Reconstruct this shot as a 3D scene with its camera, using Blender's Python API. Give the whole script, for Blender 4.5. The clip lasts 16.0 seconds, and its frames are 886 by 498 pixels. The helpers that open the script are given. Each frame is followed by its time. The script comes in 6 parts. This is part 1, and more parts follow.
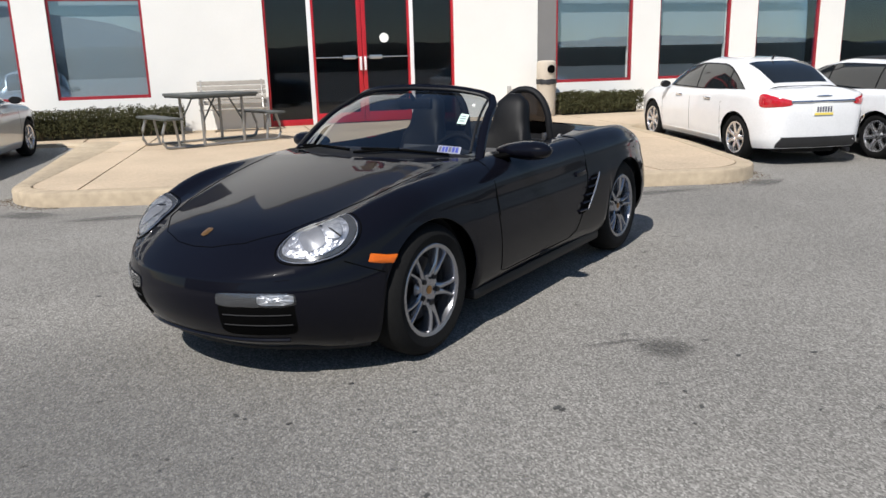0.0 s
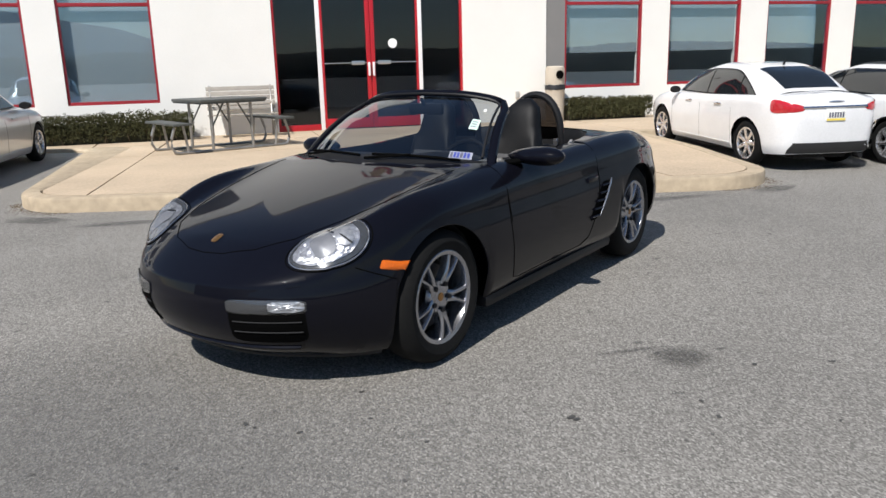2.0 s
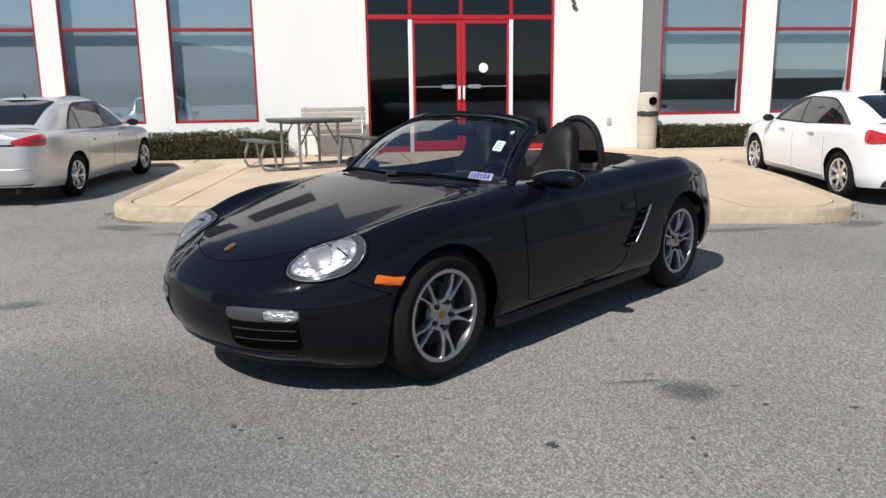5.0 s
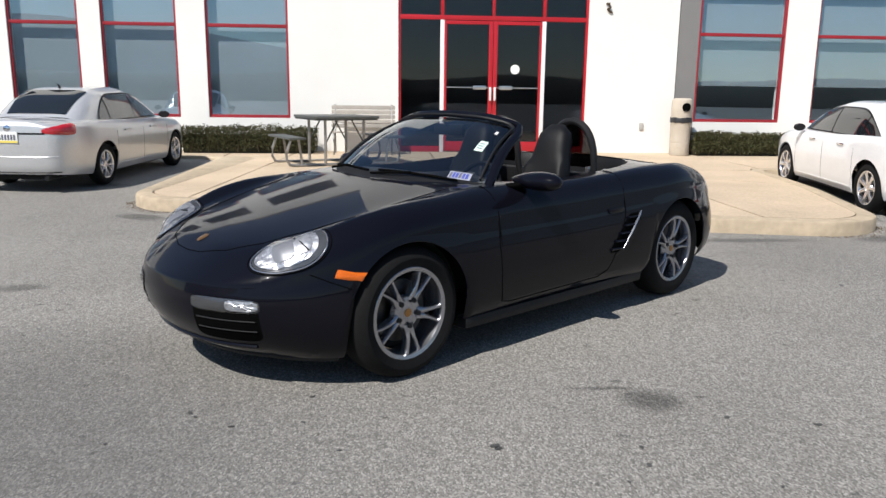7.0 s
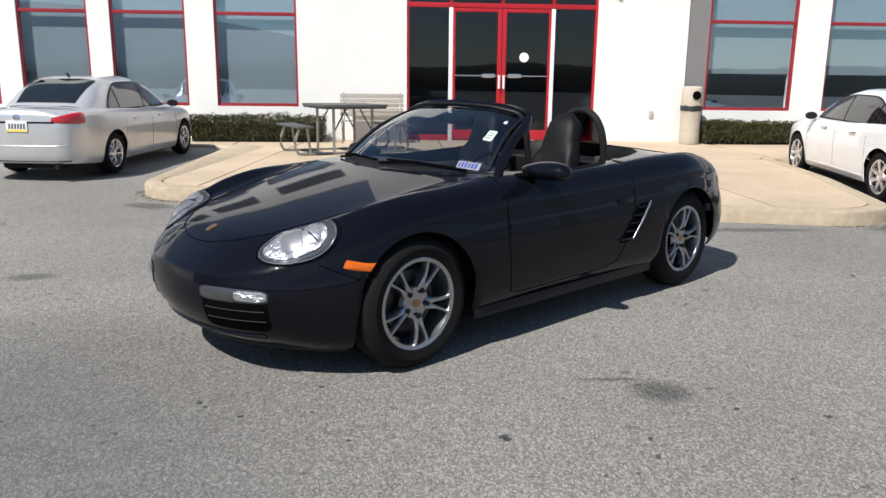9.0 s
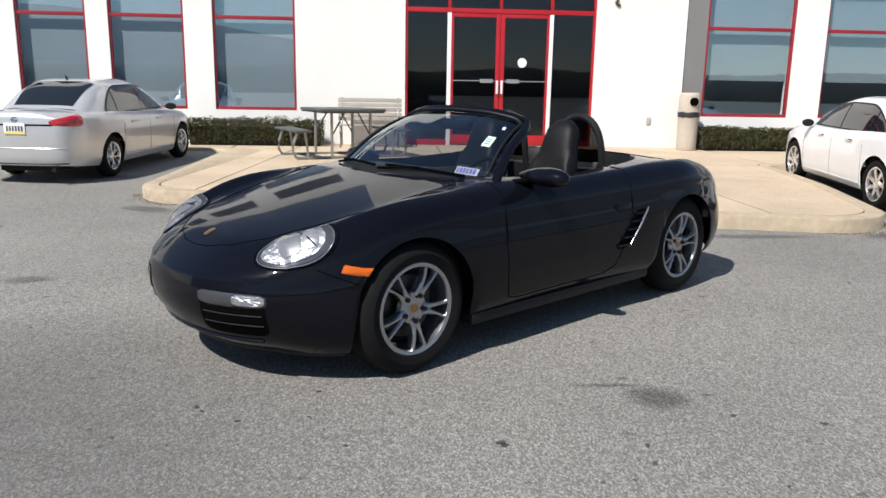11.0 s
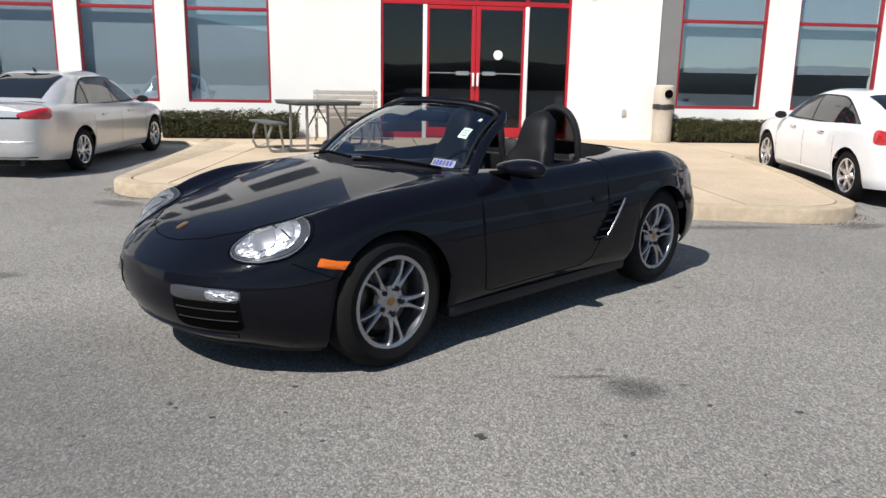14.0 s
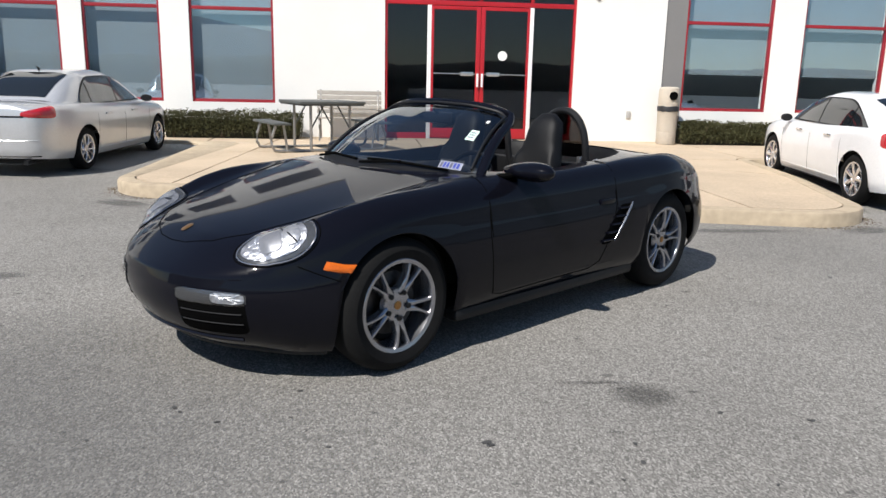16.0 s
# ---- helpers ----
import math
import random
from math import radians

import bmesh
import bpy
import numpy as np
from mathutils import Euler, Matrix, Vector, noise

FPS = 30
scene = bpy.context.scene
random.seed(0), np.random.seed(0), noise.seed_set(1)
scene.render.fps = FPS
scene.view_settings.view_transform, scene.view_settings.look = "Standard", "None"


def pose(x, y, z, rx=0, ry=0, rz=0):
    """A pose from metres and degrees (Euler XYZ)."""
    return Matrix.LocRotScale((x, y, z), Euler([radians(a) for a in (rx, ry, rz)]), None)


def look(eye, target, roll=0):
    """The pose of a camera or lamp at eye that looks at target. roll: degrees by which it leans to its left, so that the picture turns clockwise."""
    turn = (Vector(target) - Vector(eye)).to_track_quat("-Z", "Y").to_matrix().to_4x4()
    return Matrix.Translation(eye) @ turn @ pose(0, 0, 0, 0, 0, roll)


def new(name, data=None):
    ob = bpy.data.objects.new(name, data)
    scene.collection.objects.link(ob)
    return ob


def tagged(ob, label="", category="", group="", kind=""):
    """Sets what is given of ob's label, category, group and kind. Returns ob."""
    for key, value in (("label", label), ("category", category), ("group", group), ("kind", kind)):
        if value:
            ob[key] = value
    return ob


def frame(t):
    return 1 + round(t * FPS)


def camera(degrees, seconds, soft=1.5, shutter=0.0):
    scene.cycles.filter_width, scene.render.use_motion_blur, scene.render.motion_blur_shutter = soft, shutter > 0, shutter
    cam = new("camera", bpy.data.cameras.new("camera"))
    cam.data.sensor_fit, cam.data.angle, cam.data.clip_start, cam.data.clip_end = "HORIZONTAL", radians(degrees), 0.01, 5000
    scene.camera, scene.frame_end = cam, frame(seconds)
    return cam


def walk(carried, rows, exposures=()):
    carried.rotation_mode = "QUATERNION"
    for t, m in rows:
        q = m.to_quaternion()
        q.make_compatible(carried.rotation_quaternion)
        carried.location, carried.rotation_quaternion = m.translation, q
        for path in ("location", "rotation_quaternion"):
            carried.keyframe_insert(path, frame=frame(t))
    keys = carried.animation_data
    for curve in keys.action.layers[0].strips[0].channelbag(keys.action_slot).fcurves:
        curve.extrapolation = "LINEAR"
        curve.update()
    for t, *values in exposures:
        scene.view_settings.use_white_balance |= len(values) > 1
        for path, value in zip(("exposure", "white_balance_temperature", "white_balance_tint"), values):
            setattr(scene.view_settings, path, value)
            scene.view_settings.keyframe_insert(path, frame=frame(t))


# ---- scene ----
cam = camera(60.5, 16.0)
PATH = [
    (0, (-0.202, 0.153, 1.411), (0.355, 2.012, 0.928), -1.5),
    (0.5, (-0.214, 0.166, 1.413), (0.338, 2.029, 0.942), -1.4),
    (1, (-0.24, 0.18, 1.404), (0.294, 2.047, 0.927), -0.3),
    (1.5, (-0.237, 0.193, 1.403), (0.3, 2.059, 0.924), -1.2),
    (2, (-0.213, 0.198, 1.408), (0.328, 2.066, 0.939), -1.5),
    (2.5, (-0.191, 0.191, 1.41), (0.348, 2.062, 0.954), -1.8),
    (3, (-0.121, 0.17, 1.401), (0.365, 2.062, 0.973), -0.2),
    (3.5, (0.045, 0.166, 1.385), (0.521, 2.059, 0.948), 0.8),
    (4, (0.143, 0.172, 1.377), (0.51, 2.091, 0.95), 1.0),
    (4.2, (0.165, 0.151, 1.378), (0.502, 2.078, 0.964), 0.6),
    (6.3, (0.521, 0.023, 1.375), (0.736, 1.972, 0.979), -0.6),
    (6.5, (0.574, 0.02, 1.382), (0.763, 1.969, 0.975), 0.7),
    (7, (0.619, 0.02, 1.366), (0.78, 1.973, 0.967), 0.7),
    (7.5, (0.629, 0.005, 1.379), (0.757, 1.958, 0.966), -0.3),
    (8, (0.625, 0.027, 1.375), (0.744, 1.977, 0.947), 0.4),
    (8.5, (0.621, 0.034, 1.372), (0.761, 1.982, 0.943), 0.6),
    (10.8, (0.613, 0.021, 1.384), (0.744, 1.97, 0.954), 0.9),
    (11, (0.613, 0.029, 1.379), (0.76, 1.98, 0.961), 1.0),
    (11.5, (0.612, 0.028, 1.38), (0.793, 1.975, 0.959), 1.8),
    (12, (0.61, 0.036, 1.379), (0.788, 1.982, 0.954), 1.4),
    (12.5, (0.61, 0.041, 1.377), (0.798, 1.986, 0.951), 1.5),
    (13, (0.606, 0.039, 1.374), (0.793, 1.985, 0.95), 1.3),
    (13.5, (0.619, 0.045, 1.375), (0.817, 1.986, 0.934), 0.7),
    (14, (0.616, 0.054, 1.371), (0.823, 1.996, 0.936), 1.0),
    (14.5, (0.618, 0.053, 1.376), (0.822, 1.994, 0.94), 0.6),
    (15, (0.607, 0.063, 1.376), (0.799, 2.004, 0.932), 0.6),
    (15.5, (0.577, 0.076, 1.378), (0.764, 2.018, 0.938), 0.9),
    (16, (0.594, 0.096, 1.377), (0.796, 2.038, 0.943), 1.3),
]
walk(cam, [(t, look(eye, target, roll)) for t, eye, target, roll in PATH], [(0.0, 0.42), (4.0, 0.43), (7.0, 0.53), (16.0, 0.54)])

# ---- world, sun, exposure ----
world = bpy.data.worlds.new("world")
scene.world = world
world.use_nodes = True
wn = world.node_tree.nodes
wl = world.node_tree.links
sky = wn.new("ShaderNodeTexSky")
sky.sky_type = "NISHITA"
sky.sun_disc = False
SUN_AZ = math.atan2(-0.45, -0.48)
SUN_EL = radians(49)
sky.sun_elevation = SUN_EL
sky.sun_rotation = SUN_AZ
sky.dust_density = 0.06
sky.ozone_density = 2.5
wl.new(sky.outputs[0], wn["Background"].inputs[0])
wn["Background"].inputs[1].default_value = 0.07
sun = new("sun", bpy.data.lights.new("sun", "SUN"))
sun.data.energy = 4.2
sun.data.angle = radians(0.5)
sun.data.color = (1.0, 0.965, 0.92)
sun.matrix_world = look((math.sin(SUN_AZ) * math.cos(SUN_EL) * 60, math.cos(SUN_AZ) * math.cos(SUN_EL) * 60, math.sin(SUN_EL) * 60), (0, 0, 0))


# ---- materials ----
def mat(name, color, rough=0.5, metal=0.0, vary=0.12, scale=6.0, fine=60.0, bump=0.0, bscale=80.0, coat=0.0, spec=0.5, dirt=None, rand=0.0):
    """A surface with two scales of variation in tone, and fine relief."""
    m = bpy.data.materials.new(name)
    m.use_nodes = True
    n, l = m.node_tree.nodes, m.node_tree.links
    p = n["Principled BSDF"]
    p.inputs["Roughness"].default_value = rough
    p.inputs["Metallic"].default_value = metal
    p.inputs["Specular IOR Level"].default_value = spec
    p.inputs["Coat Weight"].default_value = coat
    p.inputs["Coat Roughness"].default_value = 0.02
    tc = n.new("ShaderNodeTexCoord")
    a = n.new("ShaderNodeTexNoise")
    a.inputs["Scale"].default_value = scale
    a.inputs["Detail"].default_value = 5
    b = n.new("ShaderNodeTexNoise")
    b.inputs["Scale"].default_value = fine
    b.inputs["Detail"].default_value = 3
    for t in (a, b):
        l.new(tc.outputs["Object"], t.inputs["Vector"])
    add = n.new("ShaderNodeMath")
    add.operation = "ADD"
    l.new(a.outputs["Fac"], add.inputs[0])
    l.new(b.outputs["Fac"], add.inputs[1])
    src = add.outputs[0]
    if rand:
        info = n.new("ShaderNodeObjectInfo")
        mu = n.new("ShaderNodeMath")
        mu.operation = "MULTIPLY_ADD"
        mu.inputs[1].default_value = rand
        l.new(info.outputs["Random"], mu.inputs[0])
        l.new(src, mu.inputs[2])
        src = mu.outputs[0]
    r = n.new("ShaderNodeMapRange")
    r.inputs["From Min"].default_value = 0.6
    r.inputs["From Max"].default_value = 1.4 + rand
    r.inputs["To Min"].default_value = 0.0
    r.inputs["To Max"].default_value = 1.0
    l.new(src, r.inputs["Value"])
    mix = n.new("ShaderNodeMix")
    mix.data_type = "RGBA"
    lo = [c * (1 - vary) for c in color]
    hi = [min(1, c * (1 + vary)) for c in color]
    # dirt sets the darkest tone of the mix
    if dirt:
        lo = list(dirt)
    mix.inputs[6].default_value = (*lo, 1)
    mix.inputs[7].default_value = (*hi, 1)
    l.new(r.outputs[0], mix.inputs[0])
    l.new(mix.outputs[2], p.inputs["Base Color"])
    if bump:
        c = n.new("ShaderNodeTexNoise")
        c.inputs["Scale"].default_value = bscale
        c.inputs["Detail"].default_value = 4
        l.new(tc.outputs["Object"], c.inputs["Vector"])
        bp = n.new("ShaderNodeBump")
        bp.inputs["Strength"].default_value = min(1.0, bump)
        bp.inputs["Distance"].default_value = 0.01
        l.new(c.outputs["Fac"], bp.inputs["Height"])
        l.new(bp.outputs[0], p.inputs["Normal"])
    return m


def asphalt_mat():
    m = bpy.data.materials.new("asphalt")
    m.use_nodes = True
    n, l = m.node_tree.nodes, m.node_tree.links
    p = n["Principled BSDF"]
    p.inputs["Roughness"].default_value = 0.85
    p.inputs["Specular IOR Level"].default_value = 0.3
    tc = n.new("ShaderNodeTexCoord")
    v = n.new("ShaderNodeTexVoronoi")
    v.inputs["Scale"].default_value = 150
    big = n.new("ShaderNodeTexNoise")
    big.inputs["Scale"].default_value = 0.55
    big.inputs["Detail"].default_value = 6
    mid = n.new("ShaderNodeTexNoise")
    mid.inputs["Scale"].default_value = 60
    mid.inputs["Detail"].default_value = 6
    mid.inputs["Roughness"].default_value = 0.75
    lane = n.new("ShaderNodeMapping")
    lane.inputs["Scale"].default_value = (1.1, 0.62, 1.0)
    l.new(tc.outputs["Object"], lane.inputs["Vector"])
    l.new(tc.outputs["Object"], big.inputs["Vector"])
    for t in (v, mid):
        l.new(lane.outputs[0], t.inputs["Vector"])
    stones = n.new("ShaderNodeValToRGB")
    stones.color_ramp.elements[0].position = 0.0
    stones.color_ramp.elements[0].color = (0.108, 0.1035, 0.094, 1)
    stones.color_ramp.elements[1].position = 1.0
    stones.color_ramp.elements[1].color = (0.485, 0.462, 0.424, 1)
    e = stones.color_ramp.elements.new(0.45)
    e.color = (0.216, 0.204, 0.185, 1)
    e = stones.color_ramp.elements.new(0.78)
    e.color = (0.312, 0.296, 0.270, 1)
    sep = n.new("ShaderNodeSeparateColor")
    l.new(v.outputs["Color"], sep.inputs[0])
    blend = n.new("ShaderNodeMath")
    blend.operation = "MULTIPLY_ADD"
    blend.inputs[1].default_value = 0.8
    l.new(sep.outputs[0], blend.inputs[0])
    half = n.new("ShaderNodeMath")
    half.operation = "MULTIPLY"
    half.inputs[1].default_value = 0.22
    l.new(mid.outputs["Fac"], half.inputs[0])
    l.new(half.outputs[0], blend.inputs[2])
    l.new(blend.outputs[0], stones.inputs[0])
    wear = n.new("ShaderNodeMapRange")
    wear.inputs["From Min"].default_value = 0.3
    wear.inputs["From Max"].default_value = 0.7
    wear.inputs["To Min"].default_value = 0.86
    wear.inputs["To Max"].default_value = 1.1
    l.new(big.outputs["Fac"], wear.inputs["Value"])
    mul = n.new("ShaderNodeMix")
    mul.data_type = "RGBA"
    mul.blend_type = "MULTIPLY"
    mul.inputs[0].default_value = 1.0
    l.new(stones.outputs[0], mul.inputs[6])
    l.new(wear.outputs[0], mul.inputs[7])
    l.new(mul.outputs[2], p.inputs["Base Color"])
    bp = n.new("ShaderNodeBump")
    bp.inputs["Strength"].default_value = 0.7
    bp.inputs["Distance"].default_value = 0.006
    l.new(blend.outputs[0], bp.inputs["Height"])
    l.new(bp.outputs[0], p.inputs["Normal"])
    return m


def glass_mat(name, tint, low=0.06, rough=0.0, gloss=(1, 1, 1)):
    """Clear or tinted pane: clear layer under a mirror whose share grows at grazing angles."""
    m = bpy.data.materials.new(name)
    m.use_nodes = True
    n, l = m.node_tree.nodes, m.node_tree.links
    n.remove(n["Principled BSDF"])
    tr = n.new("ShaderNodeBsdfTransparent")
    tr.inputs[0].default_value = (*tint, 1)
    gl = n.new("ShaderNodeBsdfGlossy")
    gl.inputs["Roughness"].default_value = rough
    gl.inputs["Color"].default_value = (*gloss, 1)
    fr = n.new("ShaderNodeFresnel")
    fr.inputs[0].default_value = 1.5
    mr = n.new("ShaderNodeMapRange")
    mr.inputs["From Min"].default_value = 0.04
    mr.inputs["From Max"].default_value = 1.0
    mr.inputs["To Min"].default_value = low
    mr.inputs["To Max"].default_value = 1.0
    l.new(fr.outputs[0], mr.inputs["Value"])
    mx = n.new("ShaderNodeMixShader")
    l.new(mr.outputs[0], mx.inputs[0])
    l.new(tr.outputs[0], mx.inputs[1])
    l.new(gl.outputs[0], mx.inputs[2])
    l.new(mx.outputs[0], n["Material Output"].inputs[0])
    return m


M = dict(
    asphalt=asphalt_mat(),
    concrete=mat("concrete", (0.50, 0.392, 0.275), 0.85, vary=0.24, scale=0.9, fine=35, bump=0.25, bscale=150),
    curb=mat("curb_concrete", (0.43, 0.345, 0.24), 0.85, vary=0.22, scale=2.6, fine=11, bump=0.4, bscale=90),
    stucco=mat("white_stucco", (0.80, 0.785, 0.745), 0.8, vary=0.04, scale=1.2, fine=90, bump=0.25, bscale=160),
    greywall=mat("flat_grey", (0.20, 0.195, 0.19), 0.7, vary=0.08, scale=2, bump=0.15),
    redframe=mat("red_window_paint", (0.27, 0.014, 0.022), 0.4, vary=0.15, scale=3),
    red=mat("red_paint", (0.40, 0.012, 0.02), 0.35, vary=0.12, scale=3),
    metal=mat("brushed_metal", (0.62, 0.62, 0.62), 0.3, metal=1.0, vary=0.1, scale=12),
    whitepaint=mat("white_paint", (0.78, 0.76, 0.76), 0.4, vary=0.05),
    winglass=glass_mat("window_glass", (0.955, 0.975, 0.98), 0.15, gloss=(0.68, 0.85, 1.0)),
    doorglass=glass_mat("door_glass", (0.55, 0.55, 0.55), 0.042, gloss=(0.72, 0.80, 0.92)),
    shell_grey=mat("pale_grey_plastic", (0.42, 0.41, 0.39), 0.6, vary=0.15, scale=20),
    greyblue=mat("roller_shade", (0.20, 0.235, 0.25), 0.9, vary=0.06, scale=1.5),
    showfloor=mat("showroom_tile", (0.13, 0.12, 0.11), 0.35, vary=0.15, scale=2.0),
    wood=mat("weathered_wood", (0.34, 0.31, 0.27), 0.85, vary=0.3, scale=9, fine=80, bump=0.4, bscale=50, rand=0.5),
    table=mat("table_coating", (0.075, 0.08, 0.075), 0.55, vary=0.25, scale=7, bump=0.2),
    galv=mat("galvanised_steel", (0.33, 0.32, 0.30), 0.45, metal=0.7, vary=0.2, scale=14),
    bin=mat("pebble_concrete", (0.50, 0.44, 0.36), 0.85, vary=0.28, scale=60, fine=180, bump=0.5, bscale=220),
    blackplastic=mat("black_plastic", (0.018, 0.018, 0.02), 0.5, vary=0.2, bump=0.1),
    hedge=mat("hedge_leaf", (0.074, 0.074, 0.036), 0.85, vary=0.45, scale=3.5, fine=18, spec=0.05),
    hedge_dry=mat("hedge_stem", (0.09, 0.065, 0.04), 0.85, vary=0.3),
    # distance haze is put into the blue-grey of the hills
    hill=mat("hazy_hill_woods", (0.12, 0.15, 0.17), 0.95, vary=0.4, scale=0.02, fine=0.3),
    stain=mat("oil_stain", (0.07, 0.068, 0.064), 0.75, vary=0.35, scale=10, fine=60, bump=0.4, bscale=120),
    treerow=mat("far_trees", (0.036, 0.040, 0.036), 0.9, vary=0.4, scale=0.5),
    tansign=mat("tan_sign_face", (0.30, 0.19, 0.08), 0.5, vary=0.1),
    disc=mat("white_sticker", (0.85, 0.85, 0.83), 0.6, vary=0.03),
    joint=mat("joint_dirt", (0.16, 0.12, 0.08), 0.95, vary=0.2),
)


# ---- mesh helpers ----
def bm_box(bm, x0, x1, y0, y1, z0, z1, bevel=0.0, m=None):
    r = bmesh.ops.create_cube(bm, size=1.0)
    vs = r["verts"]
    for v in vs:
        v.co = Vector(((x0 + x1) / 2 + v.co.x * (x1 - x0), (y0 + y1) / 2 + v.co.y * (y1 - y0), (z0 + z1) / 2 + v.co.z * (z1 - z0)))
    if bevel:
        es = list({e for v in vs for e in v.link_edges})
        out = bmesh.ops.bevel(bm, geom=es, offset=bevel, segments=2, affect="EDGES", profile=0.6)
        vs = list({v for f in out["faces"] for v in f.verts} | {v for v in vs if v.is_valid})
    if m is not None:
        bmesh.ops.transform(bm, matrix=m, verts=vs)
    return vs


def bm_tube(bm, pts, r, seg=10, closed=False, ry=None):
    """A round bar swept along points; r may be a list."""
    pts = [Vector(p) for p in pts]
    n = len(pts)
    rings = []
    up = Vector((0, 0, 1))
    for i, p in enumerate(pts):
        a = pts[(i - 1) % n] if (closed or i) else p
        b = pts[(i + 1) % n] if (closed or i < n - 1) else p
        d = (b - a).normalized()
        side = d.cross(up)
        if side.length < 0.05:
            side = d.cross(Vector((0, 1, 0)))
        side.normalize()
        nrm = side.cross(d).normalized()
        rr = r[i] if isinstance(r, (list, tuple)) else r
        r2 = rr if ry is None else ry
        rings.append([bm.verts.new(p + side * rr * math.cos(2 * math.pi * k / seg) + nrm * r2 * math.sin(2 * math.pi * k / seg)) for k in range(seg)])
    for i in range(n if closed else n - 1):
        A, B = rings[i], rings[(i + 1) % n]
        for k in range(seg):
            bm.faces.new((A[k], A[(k + 1) % seg], B[(k + 1) % seg], B[k]))
    if not closed:
        bm.faces.new(list(reversed(rings[0])))
        bm.faces.new(rings[-1])
    return rings


def bm_lathe(bm, profile, seg=24, m=None):
    """Turns (radius, height) pairs about the z axis."""
    rings = [[bm.verts.new((r * math.cos(2 * math.pi * k / seg), r * math.sin(2 * math.pi * k / seg), z)) for k in range(seg)] for r, z in profile]
    for A, B in zip(rings, rings[1:]):
        for k in range(seg):
            bm.faces.new((A[k], A[(k + 1) % seg], B[(k + 1) % seg], B[k]))
    vs = [v for r in rings for v in r]
    if m is not None:
        bmesh.ops.transform(bm, matrix=m, verts=vs)
    return vs


def bm_poly(bm, pts, thick=None):
    """A flat outline, given as 3D points; thick: a vector to extrude it by."""
    a = [bm.verts.new(p) for p in pts]
    bm.faces.new(a)
    if thick is not None:
        b = [bm.verts.new(Vector(p) + Vector(thick)) for p in pts]
        bm.faces.new(list(reversed(b)))
        for i in range(len(a)):
            j = (i + 1) % len(a)
            bm.faces.new((a[j], a[i], b[i], b[j]))


def finish(bm, name, material, smooth=35, recalc=True):
    if recalc:
        bmesh.ops.recalc_face_normals(bm, faces=bm.faces[:])
    me = bpy.data.meshes.new(name)
    bm.to_mesh(me)
    bm.free()
    for x in (material if isinstance(material, (list, tuple)) else [material]):
        me.materials.append(x)
    if smooth:
        me.shade_smooth()
        me.set_sharp_from_angle(angle=radians(smooth))
    return new(name, me)


def part(name, bm, material, parent, label="", smooth=35, recalc=True):
    ob = finish(bm, name, material, smooth, recalc)
    ob.parent = parent
    return tagged(ob, label)


def thing(name, m, label, category, group="", kind=""):
    e = new(name)
    e.matrix_world = m
    return tagged(e, label, category, group, kind)


def gz(y):
    """The lot is level in front and rises gently to the building."""
    return 0.022 * max(0.0, y - 8.5)


# ---- ground ----
bm = bmesh.new()
xs = [-600, -200, -60, -20, -8, 0, 8, 20, 60, 200, 600]
ys = [-600, -200, -60, -20, 0, 4, 8.5, 12, 16, 20, 60, 200, 600]
grid = [[bm.verts.new((x, y, gz(min(y, 20)))) for x in xs] for y in ys]
for j in range(len(ys) - 1):
    for i in range(len(xs) - 1):
        bm.faces.new((grid[j][i], grid[j][i + 1], grid[j + 1][i + 1], grid[j + 1][i]))
tagged(finish(bm, "ground", M["asphalt"], 0), "worn light grey asphalt of a parking lot", "ground", kind="structure")

# ---- raised concrete apron in front of the entrance ----
WALL_Y = 15.74


def spline(knots, x):
    """Smooth monotone-ish curve through (x, value) knots."""
    k = sorted(knots)
    if x <= k[0][0]:
        return k[0][1]
    if x >= k[-1][0]:
        return k[-1][1]
    for i in range(len(k) - 1):
        if x <= k[i + 1][0]:
            break
    x0, y0 = k[i]
    x1, y1 = k[i + 1]
    s = (y1 - y0) / (x1 - x0)
    def tang(j):
        if j == 0 or j == len(k) - 1:
            a, b = (k[0], k[1]) if j == 0 else (k[-2], k[-1])
            return (b[1] - a[1]) / (b[0] - a[0])
        sa = (k[j][1] - k[j - 1][1]) / (k[j][0] - k[j - 1][0])
        sb = (k[j + 1][1] - k[j][1]) / (k[j + 1][0] - k[j][0])
        if sa * sb <= 0:
            return 0.0
        return 2 * sa * sb / (sa + sb)
    m0, m1, h = tang(i), tang(i + 1), x1 - x0
    t = (x - x0) / h
    return (2 * t**3 - 3 * t**2 + 1) * y0 + (t**3 - 2 * t**2 + t) * h * m0 + (-2 * t**3 + 3 * t**2) * y1 + (t**3 - t**2) * h * m1


def rounded(corners, radii, seg=10):
    """A closed plan outline with rounded corners."""
    out = []
    n = len(corners)
    for i in range(n):
        p, a, b = Vector(corners[i]), Vector(corners[i - 1]), Vector(corners[(i + 1) % n])
        r = radii[i]
        if r <= 0:
            out.append(p)
            continue
        d1, d2 = (a - p).normalized(), (b - p).normalized()
        half = d1.angle(d2) / 2
        t = r / math.tan(half)
        c = p + (d1 + d2).normalized() * (r / math.sin(half))
        s, e = p + d1 * t - c, p + d2 * t - c
        for k in range(seg + 1):
            f = k / seg
            v = (s * (1 - f) + e * f)
            out.append(c + v.normalized() * r)
    return out


